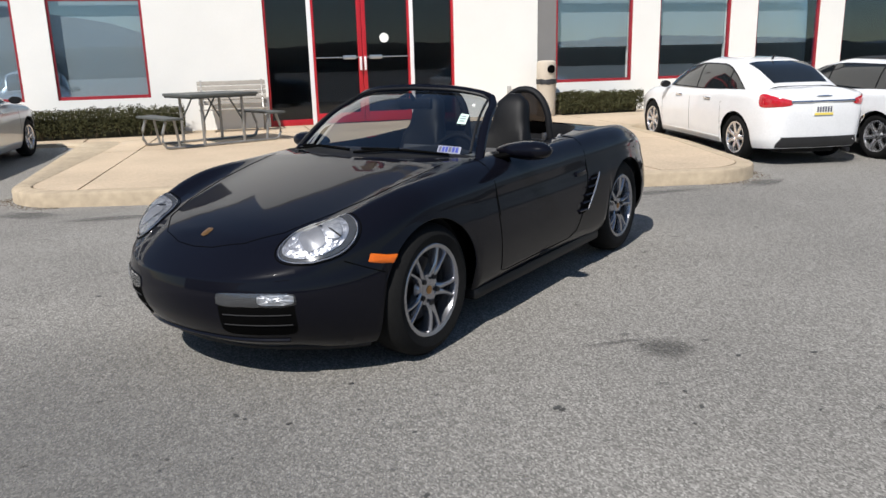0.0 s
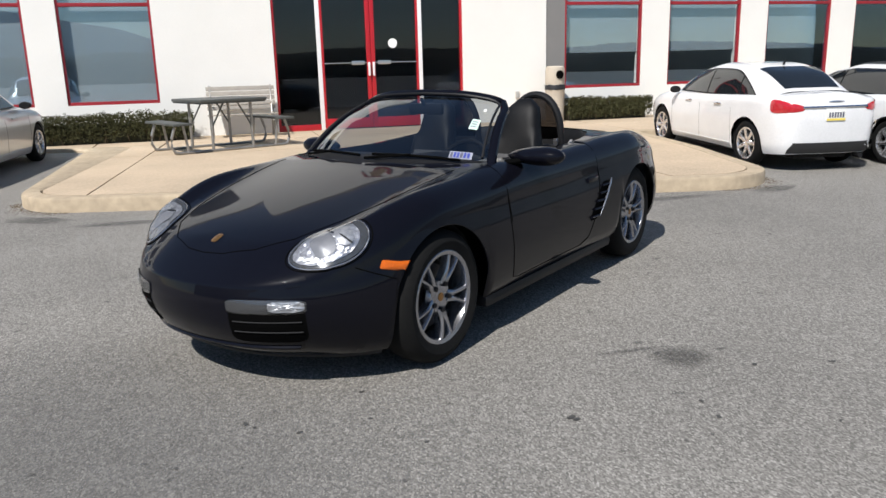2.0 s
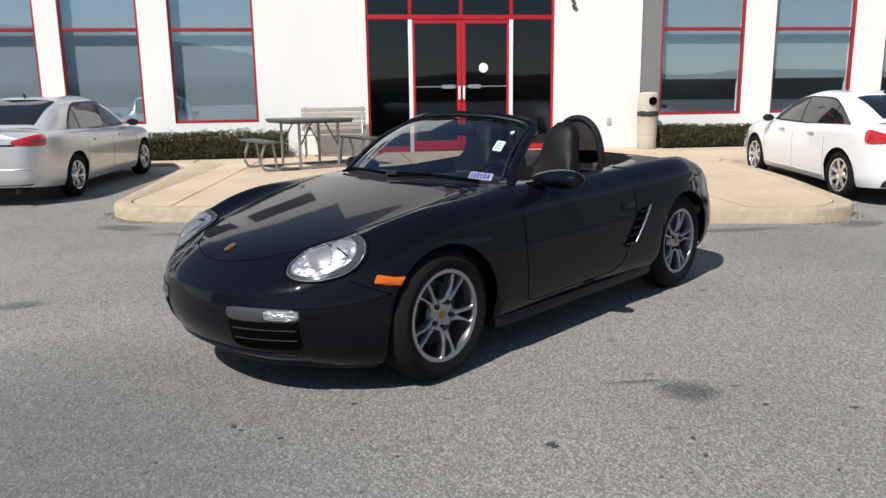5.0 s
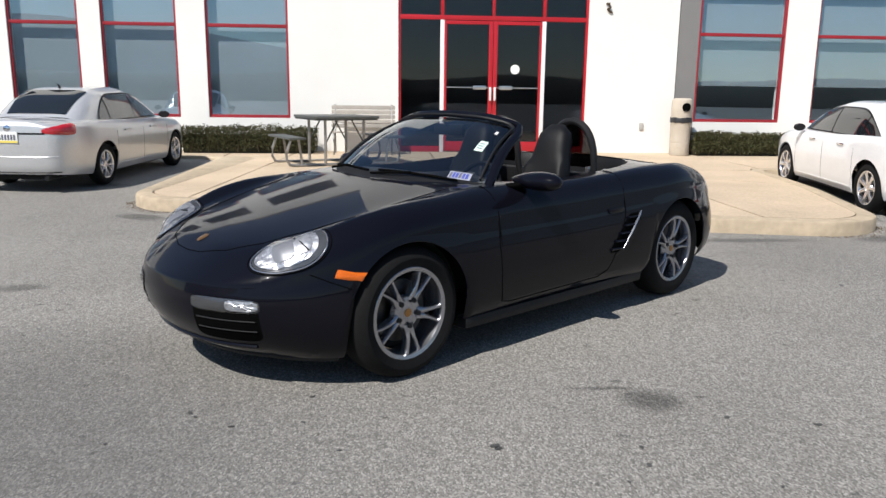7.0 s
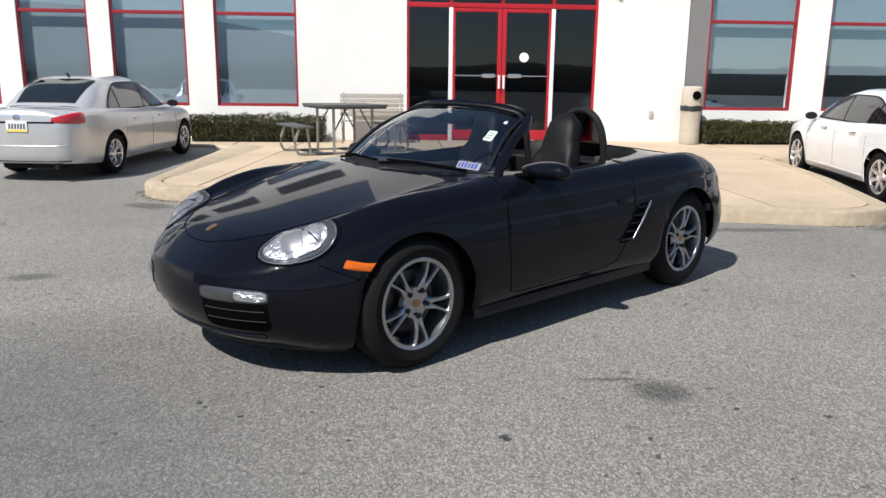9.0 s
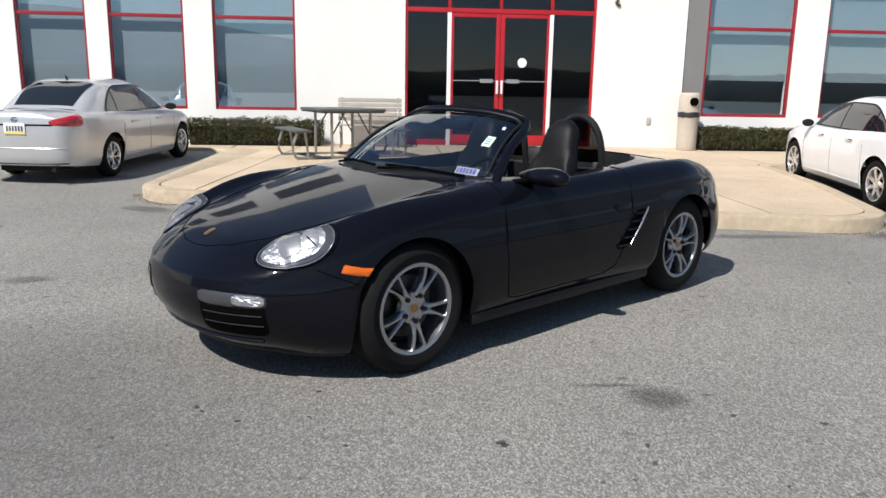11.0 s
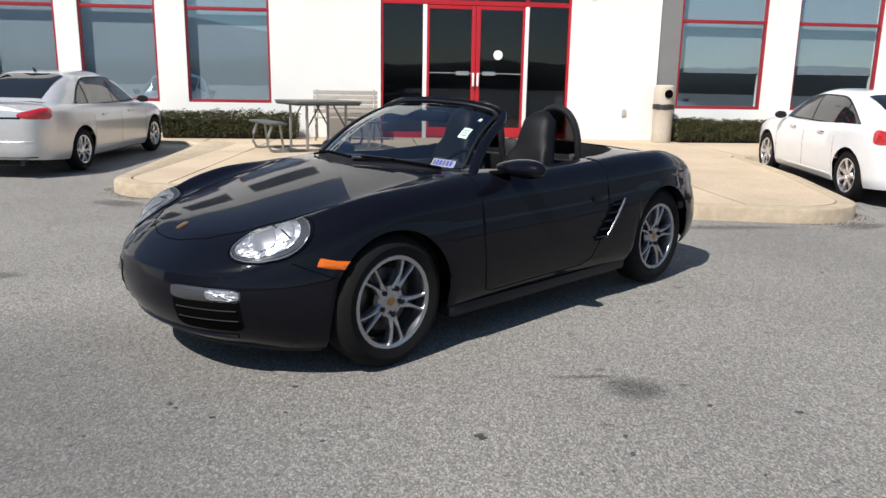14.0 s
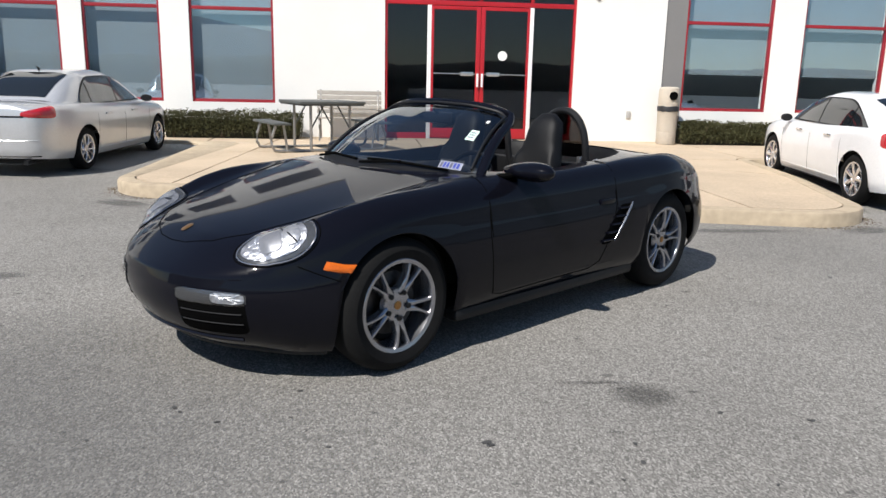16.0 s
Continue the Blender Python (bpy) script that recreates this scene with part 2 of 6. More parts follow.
APRON = rounded([(-14.2, 15.9), (-14.2, 14.5), (-2.36, 14.5), (-2.37, 8.98), (2.0, 7.94), (5.78, 7.10), (6.58, 9.9), (6.93, 11.7), (7.02, 12.45), (24.2, 12.45), (24.2, 15.9)], [0, 0, 0.5, 0.8, 6.0, 0.85, 3.0, 2.0, 0.25, 0, 0], 12)


def pz(y):
    return 0.15 + max(0, y - 7.2) * 0.006


def inset(outline, d):
    out = []
    n = len(outline)
    for i in range(n):
        p, a, b = outline[i], outline[i - 1], outline[(i + 1) % n]
        t = (b - a).normalized()
        out.append(p + Vector((t.y, -t.x)) * -d)
    return out


inner = inset(APRON, 0.2)
if sum((p - Vector((3, 11))).length for p in inner) > sum((p - Vector((3, 11))).length for p in APRON):
    inner = inset(APRON, -0.2)
# the curb widens into a ramp along the western edge
for i, p in enumerate(APRON):
    if -2.95 < p.x < -2.2 and p.y > 9.6:
        inner[i] = p + Vector((0.2 + 0.52 * min(1.0, (p.y - 9.6) / 4.4), 0.0))
apron = thing("pavement", Matrix.Identity(4), "raised tan concrete apron with a worn rounded curb before the entrance", "pavement", kind="structure")
bm = bmesh.new()
n = len(APRON)
rings = []
for off, dz in ((0.0, -0.25), (0.0, -0.03), (0.012, -0.008), (0.035, 0.0), (0.19, 0.0), (0.2, -0.012)):
    f = off / 0.2
    rings.append([bm.verts.new((*(APRON[i].lerp(inner[i], f)), pz(APRON[i].y) + dz)) for i in range(n)])
for A, B in zip(rings, rings[1:]):
    for i in range(n):
        j = (i + 1) % n
        bm.faces.new((A[i], A[j], B[j], B[i]))
part("curb", bm, M["curb"], apron, "worn ochre concrete curb")
# slabs: the inner field cut by joints
bm = bmesh.new()
cut = [bm.verts.new((*p, 0)) for p in inner]
bm.faces.new(cut)
for co, no in (((-1.6, 9.2, 0), (1, -0.09, 0)), ((1.6, 0, 0), (1, 0, 0)), ((4.6, 0, 0), (1, 0, 0)), ((0, 12.6, 0), (0.05, 1, 0)), ((-2.3, 0, 0), (1, 0, 0)), ((7.1, 0, 0), (1, 0, 0)), ((0, 14.45, 0), (0, 1, 0)), ((-6, 0, 0), (1, 0, 0)), ((11, 0, 0), (1, 0, 0)), ((6.9, 10.0, 0), (1, 1.3, 0))):
    geom = bm.verts[:] + bm.edges[:] + bm.faces[:]
    bmesh.ops.bisect_plane(bm, geom=geom, plane_co=co, plane_no=Vector(no).normalized())
loops = [[v.co.xy.copy() for v in f.verts] for f in bm.faces]
bm.free()
for lp in loops:
    c = sum(lp, Vector((0, 0))) / len(lp)
    bm = bmesh.new()
    top = []
    low = []
    for p in lp:
        q = p + (c - p).normalized() * 0.02
        top.append(bm.verts.new((q.x, q.y, pz(q.y) - 0.002)))
        low.append(bm.verts.new((q.x, q.y, pz(q.y) - 0.1)))
    bm.faces.new(top)
    for i in range(len(top)):
        j = (i + 1) % len(top)
        bm.faces.new((top[i], low[i], low[j], top[j]))
    part("slab", bm, M["concrete"], apron, smooth=0)
bm = bmesh.new()
bm_poly(bm, [(*p, pz(p.y) - 0.02) for p in inner])
part("joint", bm, M["joint"], apron, "dark dirt in the slab joints", smooth=0)

# ---- building ----
SILL, RAIL, HEAD = 0.86, 2.64, 3.6
SILL2, HEAD2 = 4.15, 5.1
TOP, TOWER = 6.05, 7.7  # parapets of the wings and of the entrance tower
TOWER_X = (-0.82, 6.71)
WINDOWS = [(-10.3, -8.75), (-8.35, -6.95), (-6.52, -5.2), (-4.78, -3.35), (-2.8, -1.2), (7.16, 9.02), (9.7, 11.58), (12.3, 14.1), (14.8, 16.7), (17.4, 19.3)]
ENT = (0.97, 4.83)
wall = thing("wall_north", Matrix.Identity(4), "white stucco showroom wall with tall red-framed windows", "wall", kind="structure")


def wall_block(x0, x1, z0, z1, material=None, name="wall_panel", proud=0.0):
    bm = bmesh.new()
    bm_box(bm, x0, x1, WALL_Y - proud, WALL_Y + 0.28, z0, z1)
    part(name, bm, material or M["stucco"], wall, smooth=0)


edges = sorted(WINDOWS + [ENT])
x = -14.0
for a, b in edges:
    if (a, b) == ENT:
        wall_block(x, TOWER_X[0], -0.2, TOP)
        wall_block(TOWER_X[0], a, -0.2, TOWER)
        wall_block(a, b, 3.6, TOWER)
        wall_block(b, TOWER_X[1], -0.2, TOWER)
        x = TOWER_X[1]
        continue
    # strip beside the tower, set back slightly and coloured grey
    if x == TOWER_X[1]:
        wall_block(x, a, -0.2, TOP, M["greywall"], "grey_pilaster", -0.03)
    else:
        wall_block(x, a, -0.2, TOP)
    wall_block(a, b, -0.2, SILL)
    wall_block(a, b, HEAD, SILL2)
    wall_block(a, b, HEAD2, TOP)
    x = b
wall_block(x, 24.0, -0.2, TOP)
for x0, x1, z in ((-14.1, TOWER_X[0] - 0.005, TOP), (TOWER_X[0] - 0.06, TOWER_X[1] + 0.06, TOWER), (TOWER_X[1] + 0.005, 24.1, TOP)):
    bm = bmesh.new()
    bm_box(bm, x0, x1, WALL_Y - 0.06, WALL_Y + 0.4, z, z + 0.12, 0.01)
    part("coping", bm, M["greywall"], wall, "grey metal coping")
for x0, x1, y0, y1 in ((TOWER_X[0], TOWER_X[0] + 0.2, WALL_Y + 0.281, 21.0), (TOWER_X[1] - 0.2, TOWER_X[1], WALL_Y + 0.281, 21.0), (TOWER_X[0] + 0.2, TOWER_X[1] - 0.2, 20.8, 21.0)):
    bm = bmesh.new()
    bm_box(bm, x0, x1, y0, y1, TOP - 0.019, TOWER)
    part("tower_wall", bm, M["stucco"], wall, smooth=0)
for nm, bx in (("wall_west", (-14.2, -14.0, WALL_Y + 0.28, 24, -0.2, TOP)), ("wall_east", (24.0, 24.2, WALL_Y + 0.28, 24, -0.2, TOP)), ("wall_back", (-5.0, 24.2, 24, 24.2, -0.2, TOP)), ("wall_back", (-14.2, -5.0, 24, 24.2, -0.2, 0.5)), ("wall_back", (-14.2, -5.0, 24, 24.2, 3.6, TOP))):
    bm = bmesh.new()
    bm_box(bm, *bx)
    tagged(finish(bm, nm, M["stucco"], 0), "plain white outer wall", "wall", kind="structure")
# unseen opening in the back wall, added to brighten the showroom
bm = bmesh.new()
bm_box(bm, -14.0, -5.0, 24.09, 24.1, 0.5, 3.6)
tagged(finish(bm, "window_rear", M["winglass"], 0), "added clear opening that lets daylight into the showroom", "window", kind="structure").visible_shadow = False
bm = bmesh.new()
bm_box(bm, -14.0, 24.0, WALL_Y + 0.281, 23.99, TOP - 0.3, TOP - 0.02)
tagged(finish(bm, "roof", M["greywall"], 0), "flat grey roof slab", "roof", kind="structure")
bm = bmesh.new()
bm_box(bm, -13.99, 23.99, WALL_Y + 0.285, 23.98, -0.1, 0.16)
tagged(finish(bm, "floor", M["showfloor"], 0), "dark showroom floor", "floor", kind="structure")


def bar(bm, x0, x1, z0, z1, y0=0.03, y1=0.12):
    bm_box(bm, x0, x1, WALL_Y + y0, WALL_Y + y1, z0, z1, 0.004)


for i, (a, b) in enumerate(WINDOWS):
    w = thing("window_%d" % (i + 1), Matrix.Identity(4), "tall fixed window in a red metal frame", "window", "showroom windows", "structure")
    for nm, q in (("window_frame", (a, a + 0.04, SILL, HEAD)), ("window_frame", (b - 0.045, b, SILL, HEAD)), ("window_sill", (a + 0.045, b - 0.045, SILL, SILL + 0.06)), ("window_frame", (a + 0.045, b - 0.045, HEAD - 0.06, HEAD)), ("rail", (a + 0.045, b - 0.045, RAIL - 0.03, RAIL + 0.035))):
        bm = bmesh.new()
        bar(bm, *q)
        part(nm, bm, M["redframe"], w)
    for z0, z1 in ((SILL + 0.06, RAIL - 0.03), (RAIL + 0.035, HEAD - 0.06)):
        bm = bmesh.new()
        bm_box(bm, a + 0.045, b - 0.045, WALL_Y + 0.07, WALL_Y + 0.082, z0, z1)
        part("pane", bm, M["winglass"], w, "reflecting blue-grey glass", 0).visible_shadow = False
    # added panel behind the glass: reflected sky is put into its grey-blue
    bm = bmesh.new()
    bm_box(bm, a + 0.02, b - 0.02, WALL_Y + 0.2, WALL_Y + 0.21, SILL + (0.75 if i > 4 else 0.02), HEAD)
    part("roller_shade", bm, M["greyblue"], w, "added grey-blue panel with the sky's reflection in its colour", 0)

# upper storey windows
UPFRAME = mat("dark_window_frame", (0.05, 0.045, 0.045), 0.45, vary=0.15)
for i, (a, b) in enumerate(WINDOWS):
    w = thing("window_%d" % (i + 11), Matrix.Identity(4), "upper window in a dark metal frame", "window", "upper windows", "structure")
    for q in ((a, a + 0.04, SILL2, HEAD2), (b - 0.04, b, SILL2, HEAD2), (a + 0.04, b - 0.04, SILL2, SILL2 + 0.06), (a + 0.04, b - 0.04, HEAD2 - 0.06, HEAD2)):
        bm = bmesh.new()
        bar(bm, *q)
        part("window_frame", bm, UPFRAME, w)
    bm = bmesh.new()
    bm_box(bm, a + 0.04, b - 0.04, WALL_Y + 0.07, WALL_Y + 0.082, SILL2 + 0.06, HEAD2 - 0.06)
    part("pane", bm, M["doorglass"], w, "dark glass", 0)

# entrance: sidelights, two doors, transoms
DOORS = (1.86, 3.92)
DT = 2.83
ent = thing("door_1", Matrix.Identity(4), "red-framed glass double entrance door with sidelights and transoms", "door", kind="structure")
mid = (DOORS[0] + DOORS[1]) / 2
for nm, q, mt in (
    ("door_frame", (ENT[0], ENT[0] + 0.05, 0.2, 3.6), "red"), ("door_frame", (ENT[1] - 0.05, ENT[1], 0.2, 3.6), "red"),
    ("transom_bar", (ENT[0] + 0.05, ENT[1] - 0.05, DT, DT + 0.09), "red"), ("door_frame", (ENT[0] + 0.05, ENT[1] - 0.05, 3.52, 3.6), "red"),
    ("mullion", (DOORS[0] - 0.045, DOORS[0] + 0.035, 0.2, DT), "whitepaint"), ("mullion", (DOORS[1] - 0.035, DOORS[1] + 0.045, 0.2, DT), "whitepaint"),
    ("bottom_rail", (ENT[0] + 0.05, DOORS[0] - 0.045, 0.2, 0.32), "red"), ("bottom_rail", (DOORS[1] + 0.045, ENT[1] - 0.05, 0.2, 0.32), "red"),
    ("transom_mullion", (DOORS[0] - 0.04, DOORS[0] + 0.03, DT + 0.09, 3.52), "red"), ("transom_mullion", (mid - 0.03, mid + 0.03, DT + 0.09, 3.52), "red"), ("transom_mullion", (DOORS[1] - 0.03, DOORS[1] + 0.04, DT + 0.09, 3.52), "red")):
    bm = bmesh.new()
    bar(bm, *q)
    part(nm, bm, M[mt], ent)
for x0, x1, z0, z1 in ((ENT[0] + 0.05, DOORS[0] - 0.045, 0.32, DT), (DOORS[1] + 0.045, ENT[1] - 0.05, 0.32, DT), (ENT[0] + 0.05, DOORS[0] - 0.04, DT + 0.09, 3.52), (DOORS[0] + 0.03, mid - 0.03, DT + 0.09, 3.52), (mid + 0.03, DOORS[1] - 0.03, DT + 0.09, 3.52), (DOORS[1] + 0.04, ENT[1] - 0.05, DT + 0.09, 3.52)):
    bm = bmesh.new()
    bm_box(bm, x0, x1, WALL_Y + 0.07, WALL_Y + 0.08, z0, z1)
    part("pane", bm, M["doorglass"], ent, "dark glass", 0)
for x0, x1, inn in ((DOORS[0] + 0.035, mid - 0.004, 1), (mid + 0.004, DOORS[1] - 0.035, -1)):
    d = new("door_leaf")
    d.parent = ent
    tagged(d, "glass door leaf with red stiles and a push bar")
    s = x1 - 0.085 if inn > 0 else x0
    o = x0 if inn > 0 else x1 - 0.05
    for q in ((s, s + 0.085, 0.22, DT - 0.01), (o, o + 0.05, 0.22, DT - 0.01), (min(s + 0.085, o + 0.05), max(s, o), 0.22, 0.42), (min(s + 0.085, o + 0.05), max(s, o), DT - 0.08, DT - 0.01)):
        bm = bmesh.new()
        bar(bm, *q, 0.035, 0.085)
        part("stile", bm, M["red"], d)
    g0, g1 = min(s + 0.085, o + 0.05), max(s, o)
    bm = bmesh.new()
    bm_box(bm, g0, g1, WALL_Y + 0.055, WALL_Y + 0.065, 0.42, DT - 0.08)
    part("pane", bm, M["doorglass"], d, "dark glass", 0)
    bm = bmesh.new()
    bm_box(bm, g0, g1, WALL_Y + 0.02, WALL_Y + 0.05, 1.5, 1.52, 0.004)
    part("push_bar", bm, M["metal"], d)
    bm = bmesh.new()
    c = mid - inn * 0.27
    bm_box(bm, c - 0.13, c + 0.13, WALL_Y - 0.01, WALL_Y + 0.05, 1.47, 1.55, 0.01)
    part("latch_case", bm, M["metal"], d)
    bm = bmesh.new()
    bm_box(bm, s + 0.02, s + 0.06, WALL_Y - 0.03, WALL_Y + 0.03, 1.25, 1.52, 0.01)
    part("pull_handle", bm, M["whitepaint"], d)
bm = bmesh.new()
bm_lathe(bm, [(0.0, 0.0), (0.095, 0.0), (0.095, 0.003), (0.0, 0.003)], 28, Matrix.Translation((3.35, WALL_Y + 0.053, 1.88)) @ Matrix.Rotation(radians(90), 4, "X"))
part("round_sticker", bm, M["disc"], ent, "plain white round sticker")

# things on the wall
th = thing("outlet_box", Matrix.Translation((6.04, WALL_Y - 0.03, 0.76)), "small weathered grey outlet box on the white wall", "outlet box")
bm = bmesh.new()
bm_box(bm, -0.045, 0.045, 0.0, 0.03, -0.07, 0.07, 0.008)
part("cover", bm, M["shell_grey"], th)
th = thing("wall_lamp_bracket", Matrix.Translation((5.2, WALL_Y - 0.002, 3.1)), "broken brown bracket stuck on the white wall", "bracket")
bm = bmesh.new()
bm_tube(bm, [(-0.03, 0, 0.1), (0.02, -0.03, 0.09), (0.04, -0.04, 0.03), (0.0, -0.03, -0.01), (0.04, -0.02, -0.05), (0.1, -0.01, -0.08)], [0.02, 0.035, 0.03, 0.03, 0.025, 0.012], 8)
part("bracket", bm, M["hedge_dry"], th)

th = thing("wall_sign", Matrix.Translation((2.35, WALL_Y - 0.03, 6.95)), "plain dark red and tan emblem shapes high on the entrance tower", "sign")
for nm, mt, pts in (("emblem_stroke", "redframe", [(-0.62, -0.42), (-0.56, -0.42), (-0.5, 0.1), (-0.08, 0.42), (-0.12, 0.47), (-0.58, 0.12)]), ("emblem_stroke", "redframe", [(0.1, 0.42), (0.17, 0.42), (0.02, -0.12), (-0.3, -0.3), (-0.3, -0.24), (-0.04, -0.08)]), ("emblem_field", "tansign", [(-0.42, -0.2), (-0.1, -0.12), (0.0, 0.1), (-0.2, 0.3), (-0.38, 0.12)]), ("emblem_field", "tansign", [(0.32, -0.02), (0.66, 0.0), (0.7, 0.22), (0.42, 0.26)]), ("emblem_dot", "redframe", [(0.86, -0.1), (0.94, -0.1), (0.94, 0.14), (0.86, 0.14)])):
    bm = bmesh.new()
    bm_poly(bm, [(px, 0, pz_) for px, pz_ in pts], (0, 0.028, 0))
    part(nm, bm, M[mt], th, smooth=0)

# far hills behind the lot, seen only in reflections
bm = bmesh.new()
rings = []
for k, (r, h) in enumerate(((180, -1), (200, 8), (260, 16), (340, 0))):
    row = []
    for i in range(141):
        a = radians(175 + 210 * i / 140)
        near = max(0.0, min(1.0, (272 - math.degrees(a)) / 10))
        hh = h * (0.35 + near * near * (3 - 2 * near) * (0.85 + 0.02 * max(0.0, 262 - math.degrees(a))) + 1.1 * max(0.0, -math.cos(a + 0.5)) + 0.3 * noise.noise((math.cos(a) * 5, math.sin(a) * 5, k * 0.3))) if h > 0 else h
        # unseen east end, raised to cover the bright horizon in car reflections
        if h > 0:
            hh += 1.5 * h * max(0.0, min(1.0, (math.degrees(a) - 322) / 20))
        row.append(bm.verts.new((r * math.cos(a), r * math.sin(a), hh)))
    rings.append(row)
for A, B in zip(rings, rings[1:]):
    for i in range(140):
        bm.faces.new((A[i], A[i + 1], B[i + 1], B[i]))
tagged(finish(bm, "backdrop", M["hill"], 60), "low wooded hills far beyond the lot, haze in their colour, east end added", "hills", kind="structure")
# a low dark belt of woods along the far side of the lot, seen only in reflections
bm = bmesh.new()
rings = []
for k, (r, h) in enumerate(((92, -0.5), (93, 2.2), (95, 4.0), (100, 4.8), (112, 0))):
    row = []
    for i in range(481):
        a = radians(225 + 158 * i / 480)
        u = 40 * a
        east = max(0.0, min(1.0, (math.degrees(a) - 318) / 16))
        hh = h * (1 - 0.65 * east) * (0.86 + 0.16 * noise.noise((u * 0.16, 0, k * 0.2)) + 0.07 * noise.noise((u * 0.8, 5, k * 0.2)) + 0.06 * noise.noise((u * 3.1, 9, k * 0.3))) if h > 0 else h
        row.append(bm.verts.new((r * math.cos(a), r * math.sin(a), hh)))
    rings.append(row)
for A, B in zip(rings, rings[1:]):
    for i in range(480):
        bm.faces.new((A[i], A[i + 1], B[i + 1], B[i]))
tagged(finish(bm, "backdrop", M["treerow"], 60), "low dark belt of woods beyond the lot", "woods", kind="structure")

# ---- vehicle materials ----
def paint(name, color, flake=0.0, rough=0.35, coat=1.0):
    m = mat(name, color, rough, metal=flake, vary=0.06, scale=3, fine=40, coat=coat, spec=0.02 if max(color) < 0.05 else 0.4)
    m.node_tree.nodes["Principled BSDF"].inputs["Coat Roughness"].default_value = 0.015
    m.node_tree.nodes["Principled BSDF"].inputs["Coat IOR"].default_value = 1.33 if max(color) < 0.05 else 1.5
    return m


P = dict(
    black=paint("black_car_paint", (0.0042, 0.0044, 0.0075), 0.0, 0.3, 0.72),
    silver=paint("silver_car_paint", (0.60, 0.60, 0.60), 0.45, 0.30),
    white=paint("white_car_paint", (0.78, 0.78, 0.78), 0.0, 0.4),
    tyre=mat("tyre_rubber", (0.006, 0.006, 0.006), 0.85, vary=0.25, scale=20, bump=0.15, spec=0.2),
    rim=mat("silver_rim", (0.36, 0.36, 0.38), 0.22, metal=0.85, vary=0.08, scale=20),
    chrome=mat("chrome", (0.78, 0.78, 0.80), 0.06, metal=1.0, vary=0.03),
    disc=mat("brake_disc", (0.09, 0.088, 0.085), 0.4, metal=1.0, vary=0.2, scale=30),
    well=mat("wheel_well", (0.006, 0.006, 0.006), 0.9, vary=0.2),
    trim=mat("black_trim", (0.010, 0.010, 0.011), 0.5, vary=0.2, spec=0.25),
    rubber=mat("seam_rubber", (0.003, 0.003, 0.003), 0.9, vary=0.1, spec=0.02),
    leather=mat("black_leather", (0.005, 0.005, 0.0055), 0.55, spec=0.25, vary=0.2, scale=12, bump=0.15, bscale=260),
    cloth=mat("grey_cloth", (0.07, 0.07, 0.072), 0.8, vary=0.2, bump=0.3, bscale=200),
    amber=mat("amber_lens", (0.60, 0.115, 0.004), 0.3, vary=0.2, scale=50, fine=150, coat=0.25),
    redlens=mat("red_lens", (0.45, 0.012, 0.02), 0.12, vary=0.2, scale=30, coat=1.0),
    # mottled dark and bright tones put the reflector's glints into its colour
    lampin=mat("lamp_reflector", (0.95, 0.96, 0.98), 0.12, metal=0.85, vary=0.05, scale=34, fine=70, bump=0.9, bscale=45, dirt=(0.22, 0.23, 0.26)),
    mirrorlamp=mat("faceted_chrome", (0.44, 0.45, 0.48), 0.28, metal=0.75, vary=0.5, scale=50, fine=120, bump=0.25, bscale=90),
    ribbed=mat("ribbed_lamp", (0.36, 0.37, 0.39), 0.3, metal=0.6, vary=0.4, scale=60, fine=140),
    slatgrey=mat("satin_slat", (0.016, 0.016, 0.017), 0.6, vary=0.15, spec=0.15),
    fogbase=mat("smoked_lamp", (0.065, 0.067, 0.07), 0.25, metal=0.3, vary=0.15, scale=30),
    lampgrey=mat("lamp_bowl", (0.20, 0.205, 0.22), 0.4, metal=0.3, vary=0.05, scale=20),
    lens=glass_mat("clear_lens", (0.97, 0.98, 1.0), 0.05),
    screen=glass_mat("windscreen_glass", (0.46, 0.50, 0.52), 0.10, gloss=(0.9, 0.95, 1.0)),
    smoke=glass_mat("smoked_infill", (0.22, 0.21, 0.21), 0.03),
    gold=mat("gold_badge", (0.38, 0.20, 0.07), 0.3, metal=0.8, vary=0.3, scale=60),
    platey=mat("plate_yellow", (0.80, 0.62, 0.12), 0.5, vary=0.05),
    platew=mat("plate_white", (0.78, 0.78, 0.74), 0.5, vary=0.05),
    plateb=mat("plate_blue", (0.04, 0.06, 0.32), 0.5, vary=0.05),
    bars=mat("dark_lettering_bars", (0.10, 0.10, 0.14), 0.6, vary=0.05),
    stickerblue=mat("pale_blue_sticker", (0.30, 0.31, 0.37), 0.6, vary=0.1),
    rimbright=mat("bright_rim", (0.72, 0.72, 0.74), 0.2, metal=0.9, vary=0.08, scale=20),
    sticker=mat("pale_green_sticker", (0.62, 0.80, 0.70), 0.6, vary=0.06),
)


def facet(bm, depth, seed):
    """Breaks a smooth patch into small tilted facets."""
    rnd_ = random.Random(seed)
    for v in bm.verts:
        v.co += Vector((rnd_.uniform(-1, 1), rnd_.uniform(-1, 1), rnd_.uniform(-1, 1))) * depth


def transformed(bm, m):
    bmesh.ops.transform(bm, matrix=m, verts=bm.verts[:])
    return bm


